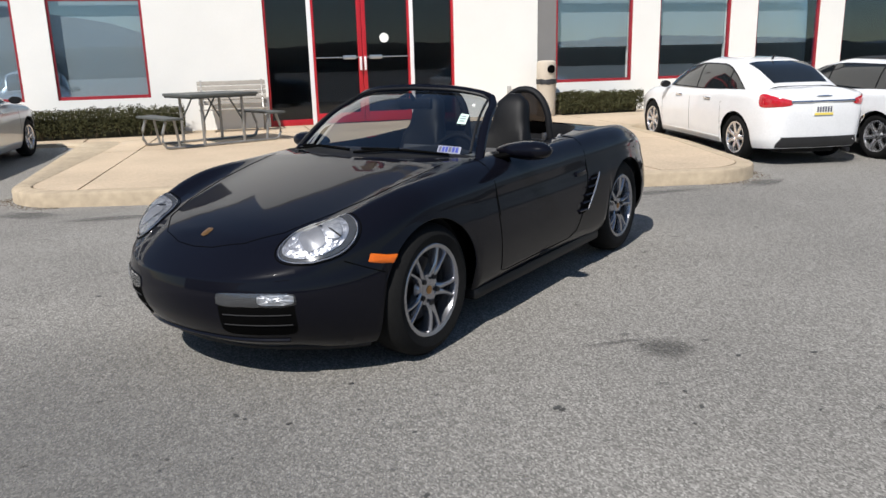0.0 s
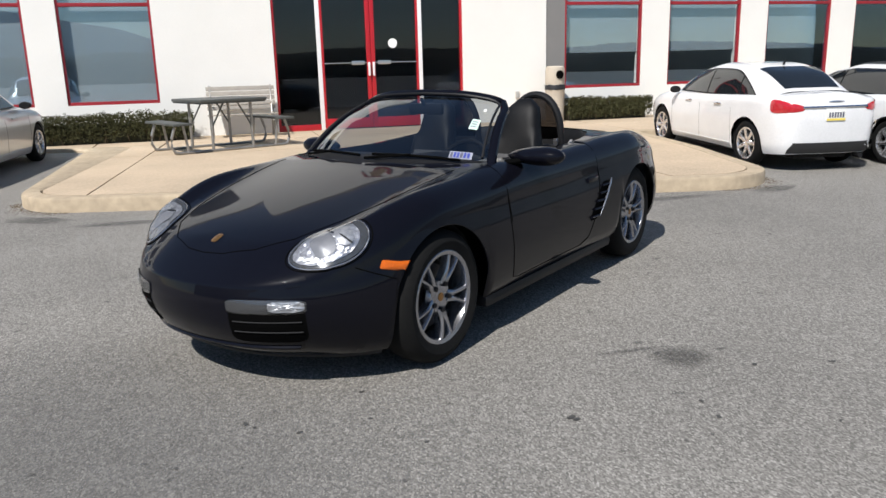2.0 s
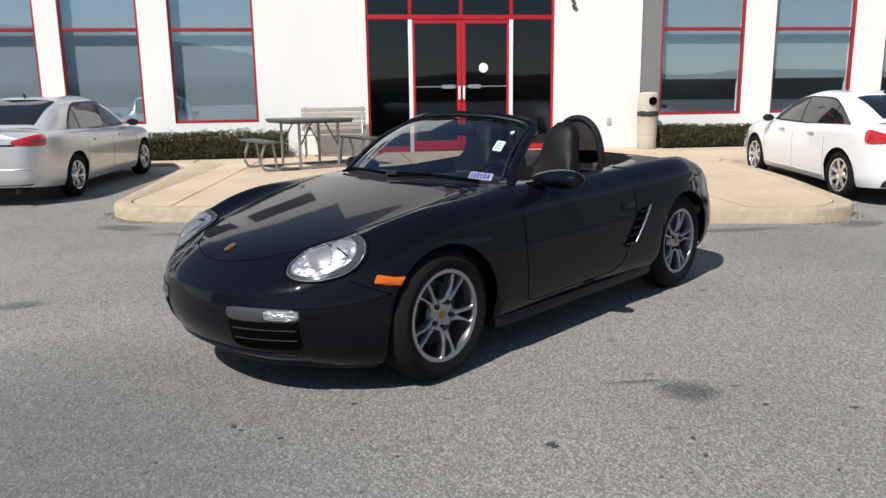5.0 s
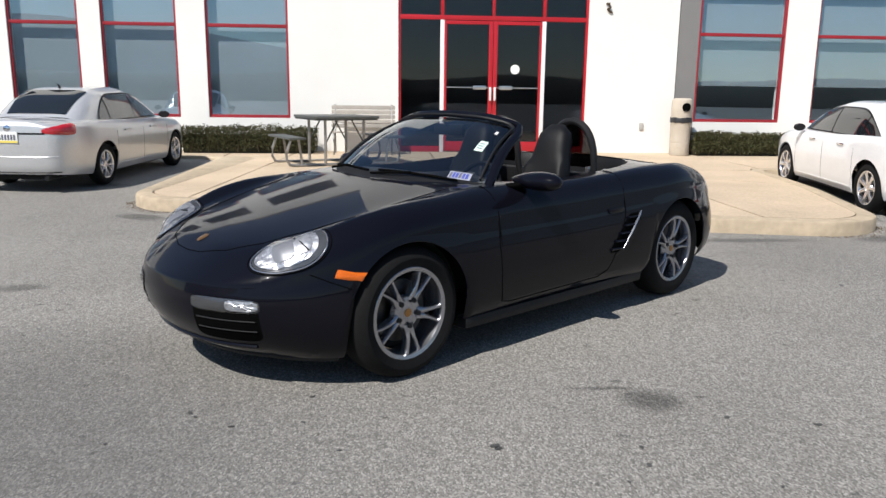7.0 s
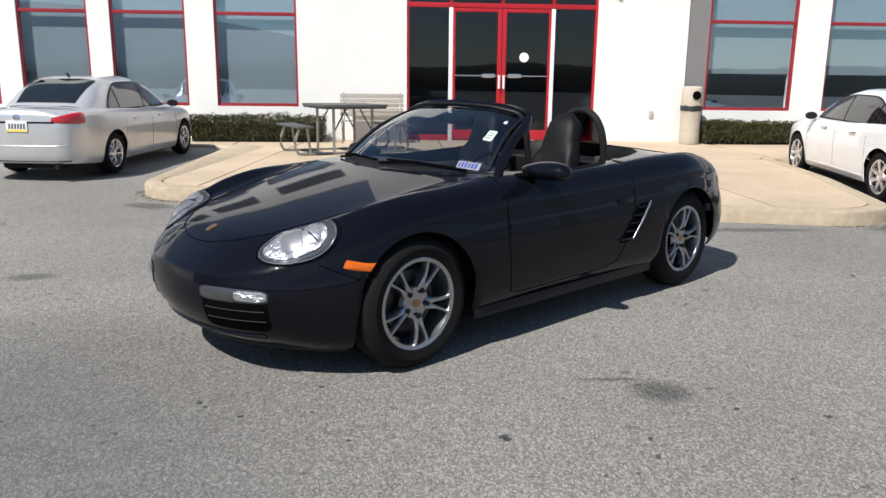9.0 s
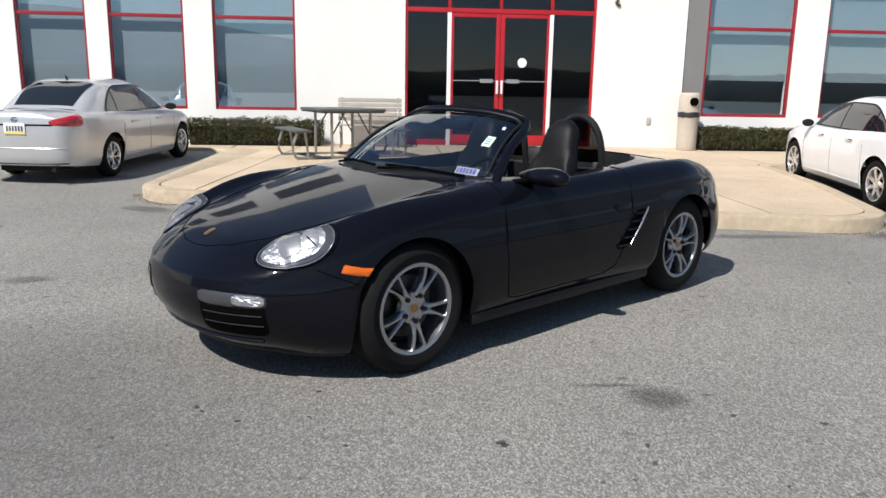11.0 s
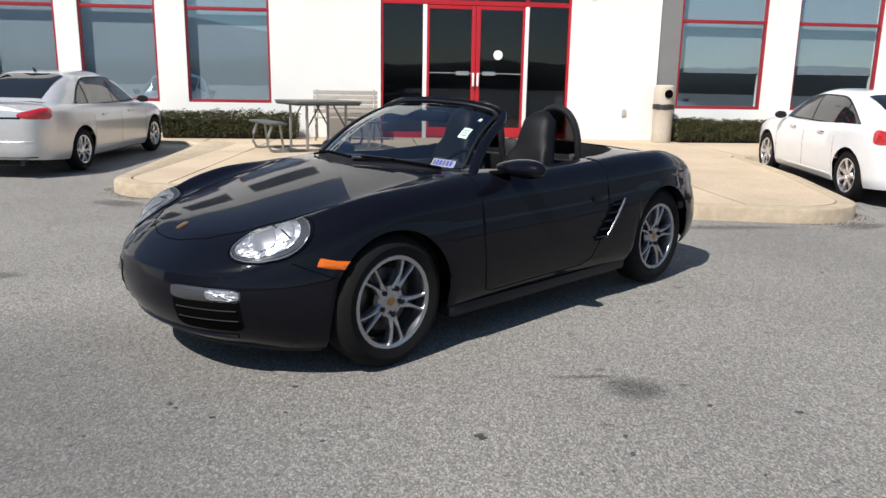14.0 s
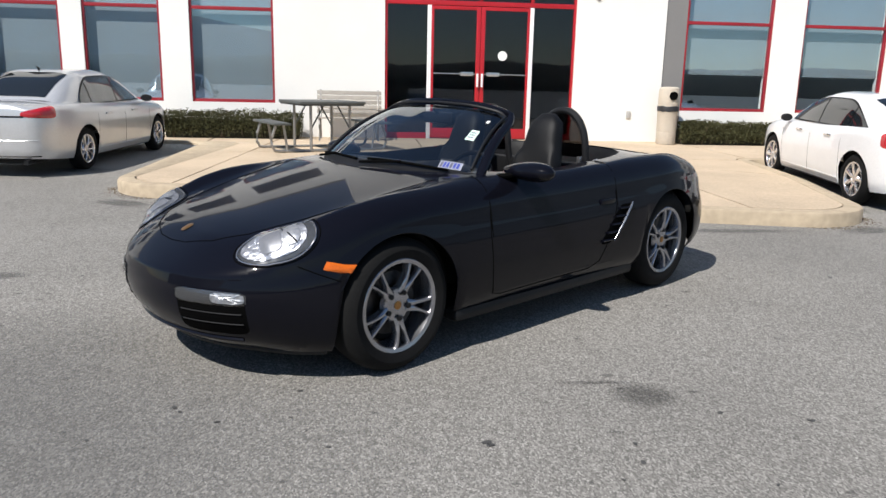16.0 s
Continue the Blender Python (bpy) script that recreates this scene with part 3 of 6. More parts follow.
# ---- wheels ----
def make_wheel(parent, place, side, R, rim_r, width, style, label=""):
    """side +1: the outer face looks to +y. The axle lies along y."""
    w = new("wheel")
    w.parent = parent
    w.matrix_basis = place
    if label:
        tagged(w, label)
    turn = Matrix.Rotation(radians(-90 * side), 4, "X")  # lathe z -> +y * side
    h = width / 2
    bm = bmesh.new()
    prof = [(rim_r - 0.012, -h * 0.8), (rim_r + 0.01, -h * 0.92), (rim_r + (R - rim_r) * 0.45, -h), (R - 0.025, -h * 0.88), (R - 0.006, -h * 0.66), (R, -h * 0.3), (R, h * 0.3), (R - 0.006, h * 0.66), (R - 0.025, h * 0.88), (rim_r + (R - rim_r) * 0.45, h), (rim_r + 0.012, h * 0.93), (rim_r - 0.004, h * 0.84), (rim_r - 0.012, h * 0.6)]
    bm_lathe(bm, prof, 48, turn)
    part("tyre", bm, P["tyre"], w, "black rubber tyre")
    rim_mesh = bmesh.new()
    bm_lathe(rim_mesh, [(rim_r - 0.035, -h * 0.7), (rim_r - 0.03, h * 0.3), (rim_r - 0.024, h * 0.72), (rim_r - 0.02, h * 0.84), (rim_r - 0.002, h * 0.89), (rim_r + 0.003, h * 0.86), (rim_r, h * 0.78), (rim_r - 0.004, h * 0.5)], 48, turn)
    bm_lathe(rim_mesh, [(0.0, h * 0.66), (0.03, h * 0.665), (0.055, h * 0.64), (0.078, h * 0.60), (0.088, h * 0.4)], 30, turn)
    n, spread = style[:2]
    fork = len(style) > 2
    for k in range(n):
        a = 2 * math.pi * k / n + math.pi / 2
        for s in ((-1, 1) if spread else (0,)):
            pts = []
            for f in (0.0, 0.25, 0.5, 0.75, 1.0):
                r = 0.05 + (rim_r - 0.075) * f
                aa = a + s * spread * (0.35 + 0.65 * f) if f > 0 else a + s * spread * 0.55
                if fork:  # two spokes that part from one root beside each bolt
                    r = 0.062 + (rim_r - 0.085) * f
                    aa = a + s * (0.15 * 0.062 / r * (1 - f) + spread * f ** 0.75)
                z = h * (0.60 + 0.06 * math.sin(f * math.pi) + 0.14 * f)
                pts.append((r, aa, z))
            verts = []
            for i, (r, aa, z) in enumerate(pts):
                c = Vector((r * math.cos(aa), r * math.sin(aa), z))
                t = Vector((-math.sin(aa), math.cos(aa), 0))
                wd = (0.0098 + 0.010 * (1 - i / 4) ** 2 if fork else 0.0135 if spread else 0.034) * (1.15 - 0.35 * math.sin(math.pi * i / 4)) 
                dn = Vector((0, 0, -0.040))
                verts.append([rim_mesh.verts.new(turn @ q) for q in (c - t * wd, c - t * wd * 0.45 + Vector((0, 0, 0.008)), c + t * wd * 0.45 + Vector((0, 0, 0.008)), c + t * wd, c + t * wd * 0.8 + dn, c - t * wd * 0.8 + dn)])
            for A, B in zip(verts, verts[1:]):
                for i in range(6):
                    rim_mesh.faces.new((A[i], A[(i + 1) % 6], B[(i + 1) % 6], B[i]))
            rim_mesh.faces.new(verts[0])
            rim_mesh.faces.new(list(reversed(verts[-1])))
    part("spokes", rim_mesh, P["rimbright"] if label == "silver alloy wheel" else P["rim"], w, "silver alloy spokes and rim", 40)
    bolt = None
    for k in range(5):
        a = 2 * math.pi * (k + (0.0 if fork else 0.5)) / 5 + math.pi / 2
        at = turn @ Matrix.Translation(((0.066 if fork else 0.060) * math.cos(a), (0.066 if fork else 0.060) * math.sin(a), 0.012 if fork else 0)) @ turn.inverted()
        if bolt is None:
            bm = bmesh.new()
            bm_lathe(bm, [(0.013, h * 0.4), (0.013, h * 0.66), (0.0, h * 0.67)], 8, turn)
            bolt = part("bolt", bm, P["trim"], w, "dark wheel bolt")
            bolt.matrix_basis = at
        else:
            b2 = bolt.copy()
            scene.collection.objects.link(b2)
            b2.matrix_basis = at
    bm = bmesh.new()
    bm_lathe(bm, [(0.021, h * 0.6), (0.021, h * 0.69), (0.016, h * 0.705), (0.0, h * 0.71)], 20, turn)
    part("centre_cap", bm, P["gold"] if fork else P["chrome"], w, "round centre cap")
    bm = bmesh.new()
    bm_lathe(bm, [(0.07, h * 0.1), (0.155, h * 0.1), (0.155, -h * 0.1), (0.07, -h * 0.1)], 40, turn)
    part("brake_disc", bm, P["disc"], w, "grey steel brake disc")
    bm = bmesh.new()
    bm_lathe(bm, [(0.0, -h * 0.25), (rim_r - 0.04, -h * 0.25), (rim_r - 0.04, -h * 0.3), (0.0, -h * 0.3)], 32, turn)
    part("hub_back", bm, P["well"], w, "dark inner wheel")
    return w


# ---- body shells ----
def outline(points, step=0.03):
    """A smooth half plan from nose to tail through (x, half width) knots, in even steps."""
    pts = [Vector(p) for p in points]
    fine = []
    for i in range(len(pts) - 1):
        p0, p1, p2, p3 = pts[max(i - 1, 0)], pts[i], pts[i + 1], pts[min(i + 2, len(pts) - 1)]
        if i == 0:
            p0 = Vector((p2.x, -p2.y))
        if i == len(pts) - 2:
            p3 = Vector((p1.x, -p1.y))
        for k in range(40):
            t = k / 40
            fine.append(0.5 * ((2 * p1) + (p2 - p0) * t + (2 * p0 - 5 * p1 + 4 * p2 - p3) * t * t + (3 * p1 - p0 - 3 * p2 + p3) * t**3))
    fine.append(pts[-1])
    out = [fine[0]]
    acc = 0.0
    for a, b in zip(fine, fine[1:]):
        acc += (b - a).length
        if acc >= step:
            out.append(b)
            acc = 0.0
    if (out[-1] - fine[-1]).length < step * 0.5:
        out.pop()
    out.append(fine[-1])
    return out


class Shell:
    """A car body: an upright wall round the plan, with wheel arches, and a top that rises from it to fender crests and a centre line."""

    def __init__(self, plan, zc, zf, yf, zw, zl, axles, arch, tuck, spine, edge=0.2, nwall=12, ntop=26, flare=0.0, crown=0.0):
        self.o = outline(plan)
        self.zc, self.zf, self.yf, self.zw, self.zl = zc, zf, yf, zw, zl
        self.axles, self.arch, self.tuck, self.spine, self.edge = axles, arch, tuck, spine, edge
        self.nwall, self.ntop, self.nose, self.crown = nwall, ntop, flare, crown

    def top(self, x, y):
        s = min(1.0, abs(y) / spline(self.yf, x))
        b = s**14 if self.crown else s**2.4
        c = spline(self.zc, x)
        return c + (spline(self.zf, x) - c) * b - self.crown * s * s * (1 - s**10)

    def low(self, x):
        z = spline(self.zl, x)
        for (ax, az), r in zip(self.axles, self.arch):
            d = abs(x - ax)
            if d < r:
                z = max(z, az + math.sqrt(r * r - d * d))
        return z

    def rows(self):
        o = self.o
        grid = []
        n = len(o)
        for i, p in enumerate(o):
            a = o[i - 1] if i else Vector((p.x, -o[1].y))
            b = o[i + 1] if i < n - 1 else Vector((p.x, -o[n - 2].y))
            t = (b - a).normalized()
            nrm = Vector((-t.y, t.x))
            if nrm.dot(p - Vector((max(-1.2, min(1.2, p.x)), 0))) < 0:
                nrm = -nrm
            zw, zl = spline(self.zw, p.x), self.low(p.x)
            zbase = spline(self.zl, p.x)
            zl = min(zl, zw - 0.01)
            col = []
            for k in range(self.nwall):
                f = k / self.nwall
                z = zl + (zw - zl) * f
                g = (z - zbase) / max(0.05, zw - zbase)
                inn = spline(self.tuck, g)
                inn += self.nose * max(0.0, min(1.0, (p.x - 1.55) / 0.35)) * (1 - min(1, g)) ** 1.6
                q = p - nrm * inn
                if i in (0, n - 1):
                    q.y = 0
                col.append(Vector((q.x, q.y, z)))
            sx = max(self.spine[0], min(self.spine[1], p.x))
            S = Vector((sx + (p.x - sx) * 0.0, 0))
            q0 = p - nrm * spline(self.tuck, 1.0)
            if i in (0, n - 1):
                q0.y = 0
            L = (q0 - S).length
            ed = min(L * 0.9, max(0.05, (p.y - spline(self.yf, p.x)) if abs(nrm.y) > 0.8 else self.edge))
            for k in range(self.ntop + 1):
                f = (k / self.ntop) ** 1.7
                q = q0.lerp(S, f)
                u = min(1.0, f * L / ed)
                e = math.sqrt(max(0, 1 - (1 - u) ** 2))
                col.append(Vector((q.x, max(0.0, q.y), zw + (self.top(q.x, q.y) - zw) * e)))
            grid.append(col)
        return grid


def shell_parts(sh, parent, material, regions, hole=None, name="body"):
    """Splits the shell into named parts. regions: (name, label, test(x, y, z, wall)), tried in turn; both sides are one part unless the test tells them apart."""
    g = sh.rows()
    made = {}
    tree_v, tree_f = [], []
    m = len(g[0])
    for side in (1, -1):
        base = len(tree_v)
        for col in g:
            tree_v.extend(Vector((p.x, p.y * side, p.z)) for p in col)
        for i in range(len(g) - 1):
            for k in range(m - 1):
                f = (base + i * m + k, base + (i + 1) * m + k, base + (i + 1) * m + k + 1, base + i * m + k + 1)
                c = sum((tree_v[j] for j in f), Vector()) / 4
                tree_f.append(f)
                wall_ = k < sh.nwall
                if hole and not wall_ and hole(c.x, c.y):
                    continue
                nm = name, ""
                for rn, rl, test in regions:
                    if test(c.x, c.y, c.z, wall_):
                        nm = rn, rl
                        break
                key = nm + ((side,) if nm[0] in ("door", "fender") else ())
                made.setdefault(key, []).append(f if side > 0 else tuple(reversed(f)))
    from_tree = {}
    for key, faces in made.items():
        bm = bmesh.new()
        idx = {}
        for f in faces:
            vs = []
            for j in f:
                k2 = tuple(round(q, 5) for q in tree_v[j])
                if k2 not in idx:
                    idx[k2] = bm.verts.new(tree_v[j])
                if idx[k2] not in vs:
                    vs.append(idx[k2])
            if len(vs) >= 3:
                try:
                    bm.faces.new(vs)
                except ValueError:
                    pass
        if hole:
            for v in bm.verts:
                if hole(v.co.x * 1.0, v.co.y, True) is not None and v.is_boundary:
                    h = hole(v.co.x, v.co.y, True)
                    if h:
                        v.co.x, v.co.y = h
        from_tree[key] = part(key[0], bm, material, parent, key[1], 50)
    return mathutils_bvh(tree_v, tree_f), from_tree


def mathutils_bvh(v, f):
    from mathutils.bvhtree import BVHTree
    return BVHTree.FromPolygons(v, f)


def drape(tree, pts, way, lift=0.004):
    """Points carried along a direction on to the body, and lifted off it."""
    out = []
    w = Vector(way)
    for p in pts:
        p = Vector(p)
        loc, nrm, _, _ = tree.ray_cast(p - w * 3, w)
        if loc is None:
            loc, nrm, _, _ = tree.find_nearest(p)
        if nrm.dot(w) > 0:
            nrm = -nrm
        out.append((loc + nrm * lift, nrm))
    return out


def seam(tree, pts, way, parent, r=0.0026, material=None, name="panel_gap", label="dark panel gap"):
    fine = []
    for a, b in zip(pts, pts[1:]):
        a, b = Vector(a), Vector(b)
        n = max(1, int((b - a).length / 0.03))
        fine += [a.lerp(b, k / n) for k in range(n)]
    fine.append(Vector(pts[-1]))
    line = [p for p, _ in drape(tree, fine, way, 0.0005)]
    bm = bmesh.new()
    bm_tube(bm, line, r, 6)
    return part(name, bm, material or P["rubber"], parent, label)


def patch(tree, centre, ax, bx, way, lift, dome=0.0, n=28, m=7, shape=2.0, keep=None):
    """A rounded patch laid on the body: centre and two half axes as 3D vectors across the direction way."""
    bm = bmesh.new()
    C, A, B = Vector(centre), Vector(ax), Vector(bx)
    rings = []
    for j in range(m + 1):
        f = j / m
        ring = []
        for i in range(n):
            t = 2 * math.pi * i / n
            c, s = math.cos(t), math.sin(t)
            cx = math.copysign(abs(c) ** (2 / shape), c)
            sy = math.copysign(abs(s) ** (2 / shape), s)
            if keep:
                cx, sy = keep(cx, sy)
            p = C + (A * cx + B * sy) * max(f, 0.001)
            (loc, nr), = drape(tree, [p], way, 0.0)
            ring.append(loc + nr * (lift + dome * (1 - f * f)))
        rings.append([bm.verts.new(q) for q in ring])
    for X, Y in zip(rings, rings[1:]):
        for i in range(n):
            bm.faces.new((X[i], X[(i + 1) % n], Y[(i + 1) % n], Y[i]))
    return bm, [v.co.copy() for v in rings[-1]]


# ---- the black convertible ----
CAR = pose(1.18, 4.947, 0, 0, 0, 219)
car = thing("sports_car", CAR, "glossy black two-seat convertible with its top down, parked on the asphalt", "car")
PLAN = [(2.10, 0), (2.08, 0.22), (2.025, 0.40), (1.92, 0.57), (1.785, 0.69), (1.64, 0.775), (1.45, 0.835), (1.2, 0.868), (0.8, 0.868), (0.2, 0.862), (-0.4, 0.868), (-0.9, 0.89), (-1.25, 0.90), (-1.6, 0.865), (-1.85, 0.77), (-2.0, 0.61), (-2.08, 0.40), (-2.11, 0)]
shell = Shell(
    PLAN,
    zc=[(2.075, 0.545), (1.97, 0.612), (1.85, 0.664), (1.7, 0.7125), (1.5, 0.7615), (1.2, 0.8274), (0.95, 0.8785), (0.8, 0.905), (0.5, 0.925), (0, 0.91), (-0.6, 0.93), (-1.0, 0.945), (-1.35, 0.92), (-1.75, 0.85), (-2.0, 0.78), (-2.155, 0.70)],
    zf=[(2.13, 0.53), (2.0, 0.575), (1.86, 0.625), (1.62, 0.745), (1.4, 0.815), (1.2, 0.85), (0.9, 0.868), (0.6, 0.875), (0, 0.875), (-0.5, 0.89), (-0.9, 0.915), (-1.25, 0.925), (-1.6, 0.875), (-1.9, 0.79), (-2.155, 0.69)],
    yf=[(2.13, 0.45), (1.9, 0.50), (1.6, 0.62), (1.3, 0.68), (0.9, 0.71), (0.4, 0.745), (-0.4, 0.76), (-1.2, 0.74), (-1.7, 0.66), (-2.1, 0.5)],
    zw=[(2.13, 0.50), (1.95, 0.51), (1.75, 0.545), (1.55, 0.61), (1.35, 0.69), (1.2, 0.71), (0.8, 0.70), (0, 0.70), (-0.8, 0.73), (-1.2, 0.76), (-1.6, 0.71), (-1.9, 0.60), (-2.155, 0.54)],
    zl=[(2.13, 0.17), (1.7, 0.155), (1.2, 0.18), (0.8, 0.195), (-0.8, 0.205), (-1.2, 0.21), (-1.7, 0.22), (-2.155, 0.25)],
    axles=[(1.2075, 0.328), (-1.2075, 0.334)], arch=[0.356, 0.362],
    tuck=[(0.0, 0.075), (0.12, 0.032), (0.3, 0.010), (0.5, 0.0), (0.75, 0.008), (1.0, 0.035)], spine=(-1.75, 1.7), edge=0.26, flare=0.10, crown=0.04)


def cockpit(x, y, snap=None):
    """The open cockpit in plan: a rounded rectangle."""
    cx, hx, hy, n = -0.26, 0.92, 0.655, 5.0
    hy = hy - 0.10 * max(0.0, (cx - x) / hx) ** 3
    q = (abs((x - cx) / hx) ** n + abs(y / hy) ** n) ** (1 / n)
    if snap:
        if 0.9 < q < 1.12:
            return (cx + (x - cx) / q, y / q)
        return None
    return q < 1.0


tree, bits = shell_parts(shell, car, P["black"], [
    ("door", "black door with a flush handle", lambda x, y, z, w: -0.56 < x < 0.60 and (w and z > 0.27 or not w and abs(y) > 0.6)),
    ("bonnet", "glossy black bonnet", lambda x, y, z, w: not w and 0.82 < x < 1.93 and abs(y) < 0.56),
    ("front_bumper", "black front bumper", lambda x, y, z, w: x > 1.66 and z < 0.66),
    ("rear_bumper", "black rear bumper", lambda x, y, z, w: x < -1.72 and z < 0.62),
    ("fender", "black front fender", lambda x, y, z, w: x >= 0.60)], cockpit)
for ax, az, ar in ((1.2075, 0.328, 0.356), (-1.2075, 0.334, 0.362)):
    for s in (1, -1):
        bm = bmesh.new()
        n = 24
        A = [bm.verts.new((ax + (ar + 0.004) * math.cos(math.pi * k / n - 0.0), s * 0.77, az + (ar + 0.004) * math.sin(math.pi * k / n))) for k in range(n + 1)]
        B = [bm.verts.new((v.co.x, s * 0.42, v.co.z)) for v in A]
        for k in range(n):
            bm.faces.new((A[k], A[k + 1], B[k + 1], B[k]))
        bm.faces.new(B)
        part("wheel_well", bm, P["well"], car, "dark wheel arch liner")
        bm = bmesh.new()
        pts = []
        for k in range(33):
            a = math.pi * (0.02 + 0.96 * k / 32)
            pts.append((ax + ar * math.cos(a), s * 0.88, az + ar * math.sin(a)))
        bm_tube(bm, [p + Vector((0, -0.004 * s, 0)) for p, _ in drape(tree, pts, (0, -s, 0), 0.0)], 0.0035, 6)
        part("arch_lip", bm, P["black"], car, "rolled arch lip")
bm = bmesh.new()
bm_box(bm, -1.85, 1.60, -0.42, 0.42, 0.165, 0.23, 0.02)
bm_box(bm, -0.82, 0.82, -0.80, 0.80, 0.165, 0.23, 0.02)
part("underbody", bm, P["well"], car, "dark flat underbody")
for ax, az, yw, R in ((1.2075, 0.328, 0.728, 0.328), (-1.2075, 0.334, 0.745, 0.334)):
    for s in (1, -1):
        make_wheel(car, pose(ax, s * yw, az, 0, 7 if ax > 0 else 25, 0), s, R, 0.229, 0.215, (5, 0.19, "fork"), "wheel with paired silver spokes and a gold-tinted cap")
bm = bmesh.new()
lip = [col[0] for col in shell.rows() if col[0].x > 1.56]
ring_l = [(p.x - 0.02, -p.y * 0.98, p.z - 0.004) for p in reversed(lip)] + [(p.x - 0.02, p.y * 0.98, p.z - 0.004) for p in lip[1:]]
bm_tube(bm, ring_l, 0.02, 8, ry=0.018)
part("front_lip", bm, P["trim"], car, "matt black front lip")
# sill strips
for s in (1, -1):
    bm = bmesh.new()
    bm_box(bm, -0.83, 0.835, s * 0.785 - 0.045, s * 0.785 + 0.045, 0.165, 0.235, 0.03)
    part("sill", bm, P["trim"], car, "black sill panel")
# panel gaps
for s in (1, -1):
    w = (0, -s, 0)
    seam(tree, [(0.60, s * 0.9, 0.71), (0.615, s * 0.9, 0.6), (0.60, s * 0.9, 0.40), (0.575, s * 0.9, 0.28), (0.5, s * 0.9, 0.265), (-0.30, s * 0.9, 0.275), (-0.40, s * 0.9, 0.31), (-0.46, s * 0.9, 0.42), (-0.555, s * 0.9, 0.66), (-0.56, s * 0.9, 0.715)], w, car)
    seam(tree, [(0.60, s * 0.855, 0.9), (0.60, s * 0.69, 0.9)], (0, 0, -1), car)
    seam(tree, [(-0.555, s * 0.855, 0.9), (-0.55, s * 0.67, 0.9)], (0, 0, -1), car)
    seam(tree, [(1.54, s * 0.9, 0.50), (1.63, s * 0.9, 0.54), (1.70, s * 0.9, 0.575)], w, car)
    # bonnet edge, from the screen forward and round the nose
    seam(tree, [(0.80, s * 0.62, 1), (1.0, s * 0.60, 1), (1.3, s * 0.555, 1), (1.55, s * 0.49, 1), (1.75, s * 0.40, 1), (1.87, s * 0.27, 1), (1.925, s * 0.12, 1), (1.935, 0, 1)], (0, 0, -1), car, 0.0022)
    # door handle
    hd = bmesh.new()
    bm_box(hd, -0.075, 0.075, -0.012, 0.012, -0.017, 0.017, 0.011)
    (loc, nr), = drape(tree, [(-0.46, s * 0.9, 0.675)], w, 0.0)
    part("door_handle", transformed(hd, Matrix.Translation(loc)), P["black"], car, "black flush door handle")
    # amber side marker
    mk, rim_pts = patch(tree, (1.528, s * 0.9, 0.556), (0.070, 0, 0.018), (-0.010, 0, 0.018), w, 0.003, 0.006, shape=14, n=40)
    part("side_marker", mk, P["amber"], car, "amber side marker lamp")
    # air intake behind the door: dark opening, three slats, bright leading blade
    iv, _ = patch(tree, (-0.54, s * 0.9, 0.53), (0.06, 0, 0.0), (-0.11, 0, 0.115), w, 0.003, 0.0, shape=5, n=36)
    vent = part("side_intake", iv, P["rubber"], car, "black side air intake")
    for k in range(5):
        f = -0.8 + 0.4 * k
        c = Vector((-0.54 - 0.11 * f, s * 0.9, 0.53 + 0.115 * f))
        bm = bmesh.new()
        bm_tube(bm, [p for p, _ in drape(tree, [c + Vector((0.06, 0, 0)), c, c + Vector((-0.058, 0, 0.0))], w, 0.004)], 0.012, 8, ry=0.007)
        part("slat", bm, P["black"], vent, "black slat")
    bm = bmesh.new()
    line = [p for p, _ in drape(tree, [(-0.505, s * 0.9, 0.43), (-0.545, s * 0.9, 0.48), (-0.605, s * 0.9, 0.545), (-0.68, s * 0.9, 0.63), (-0.70, s * 0.9, 0.652)], w, 0.013)]
    bm_tube(bm, line, [0.003, 0.006, 0.008, 0.008, 0.004], 8)
    part("intake_blade", bm, P["rim"], vent, "bright silver trailing blade")
    # headlamp
    ax_ = Vector((-0.108, s * 0.120, 0.096))
    face = Vector((0.52, s * 0.36, 0.77)).normalized()
    ax_ -= face * ax_.dot(face)
    bx_ = -ax_.cross(face).normalized() * 0.106 * s
    ctr = (1.725, s * 0.579, 0.670)

    def egg(cx, sy):
        return cx, sy * (1.0 + 0.12 * cx)
    bm, _ = patch(tree, ctr, ax_, bx_, tuple(-face), 0.003, 0.0, 44, 9, keep=egg)
    lamp = part("headlight", bm, P["fogbase"], car, "clear oval headlamp with a bright reflector")
    bm, _ = patch(tree, Vector(ctr) - ax_ * 0.06, ax_ * 0.86, bx_ * 0.86, tuple(-face), 0.007, 0.001, 48, 13, keep=egg)
    facet(bm, 0.0018, 5)
    part("reflector", bm, P["mirrorlamp"], lamp, "bright faceted reflector", 1)
    bm, _ = patch(tree, Vector(ctr) + ax_ * 0.42, ax_ * 0.22, bx_ * 0.52, tuple(-face), 0.0125, 0.004, 28, 5)
    part("projector", bm, P["ribbed"], lamp, "round chrome lamp")
    bm = bmesh.new()
    bm_tube(bm, [p for p, _ in drape(tree, [Vector(ctr) + ax_ * 0.14 + bx_ * 0.62, Vector(ctr) + ax_ * 0.36 - bx_ * 0.05, Vector(ctr) + ax_ * 0.5 - bx_ * 0.5], tuple(-face), 0.018)], 0.004, 6)
    part("divider", bm, P["trim"], lamp, "dark divider")
    bm, _ = patch(tree, Vector(ctr) - ax_ * 0.12, ax_ * 0.28, bx_ * 0.60, tuple(-face), 0.0125, 0.002, 28, 5, shape=3)
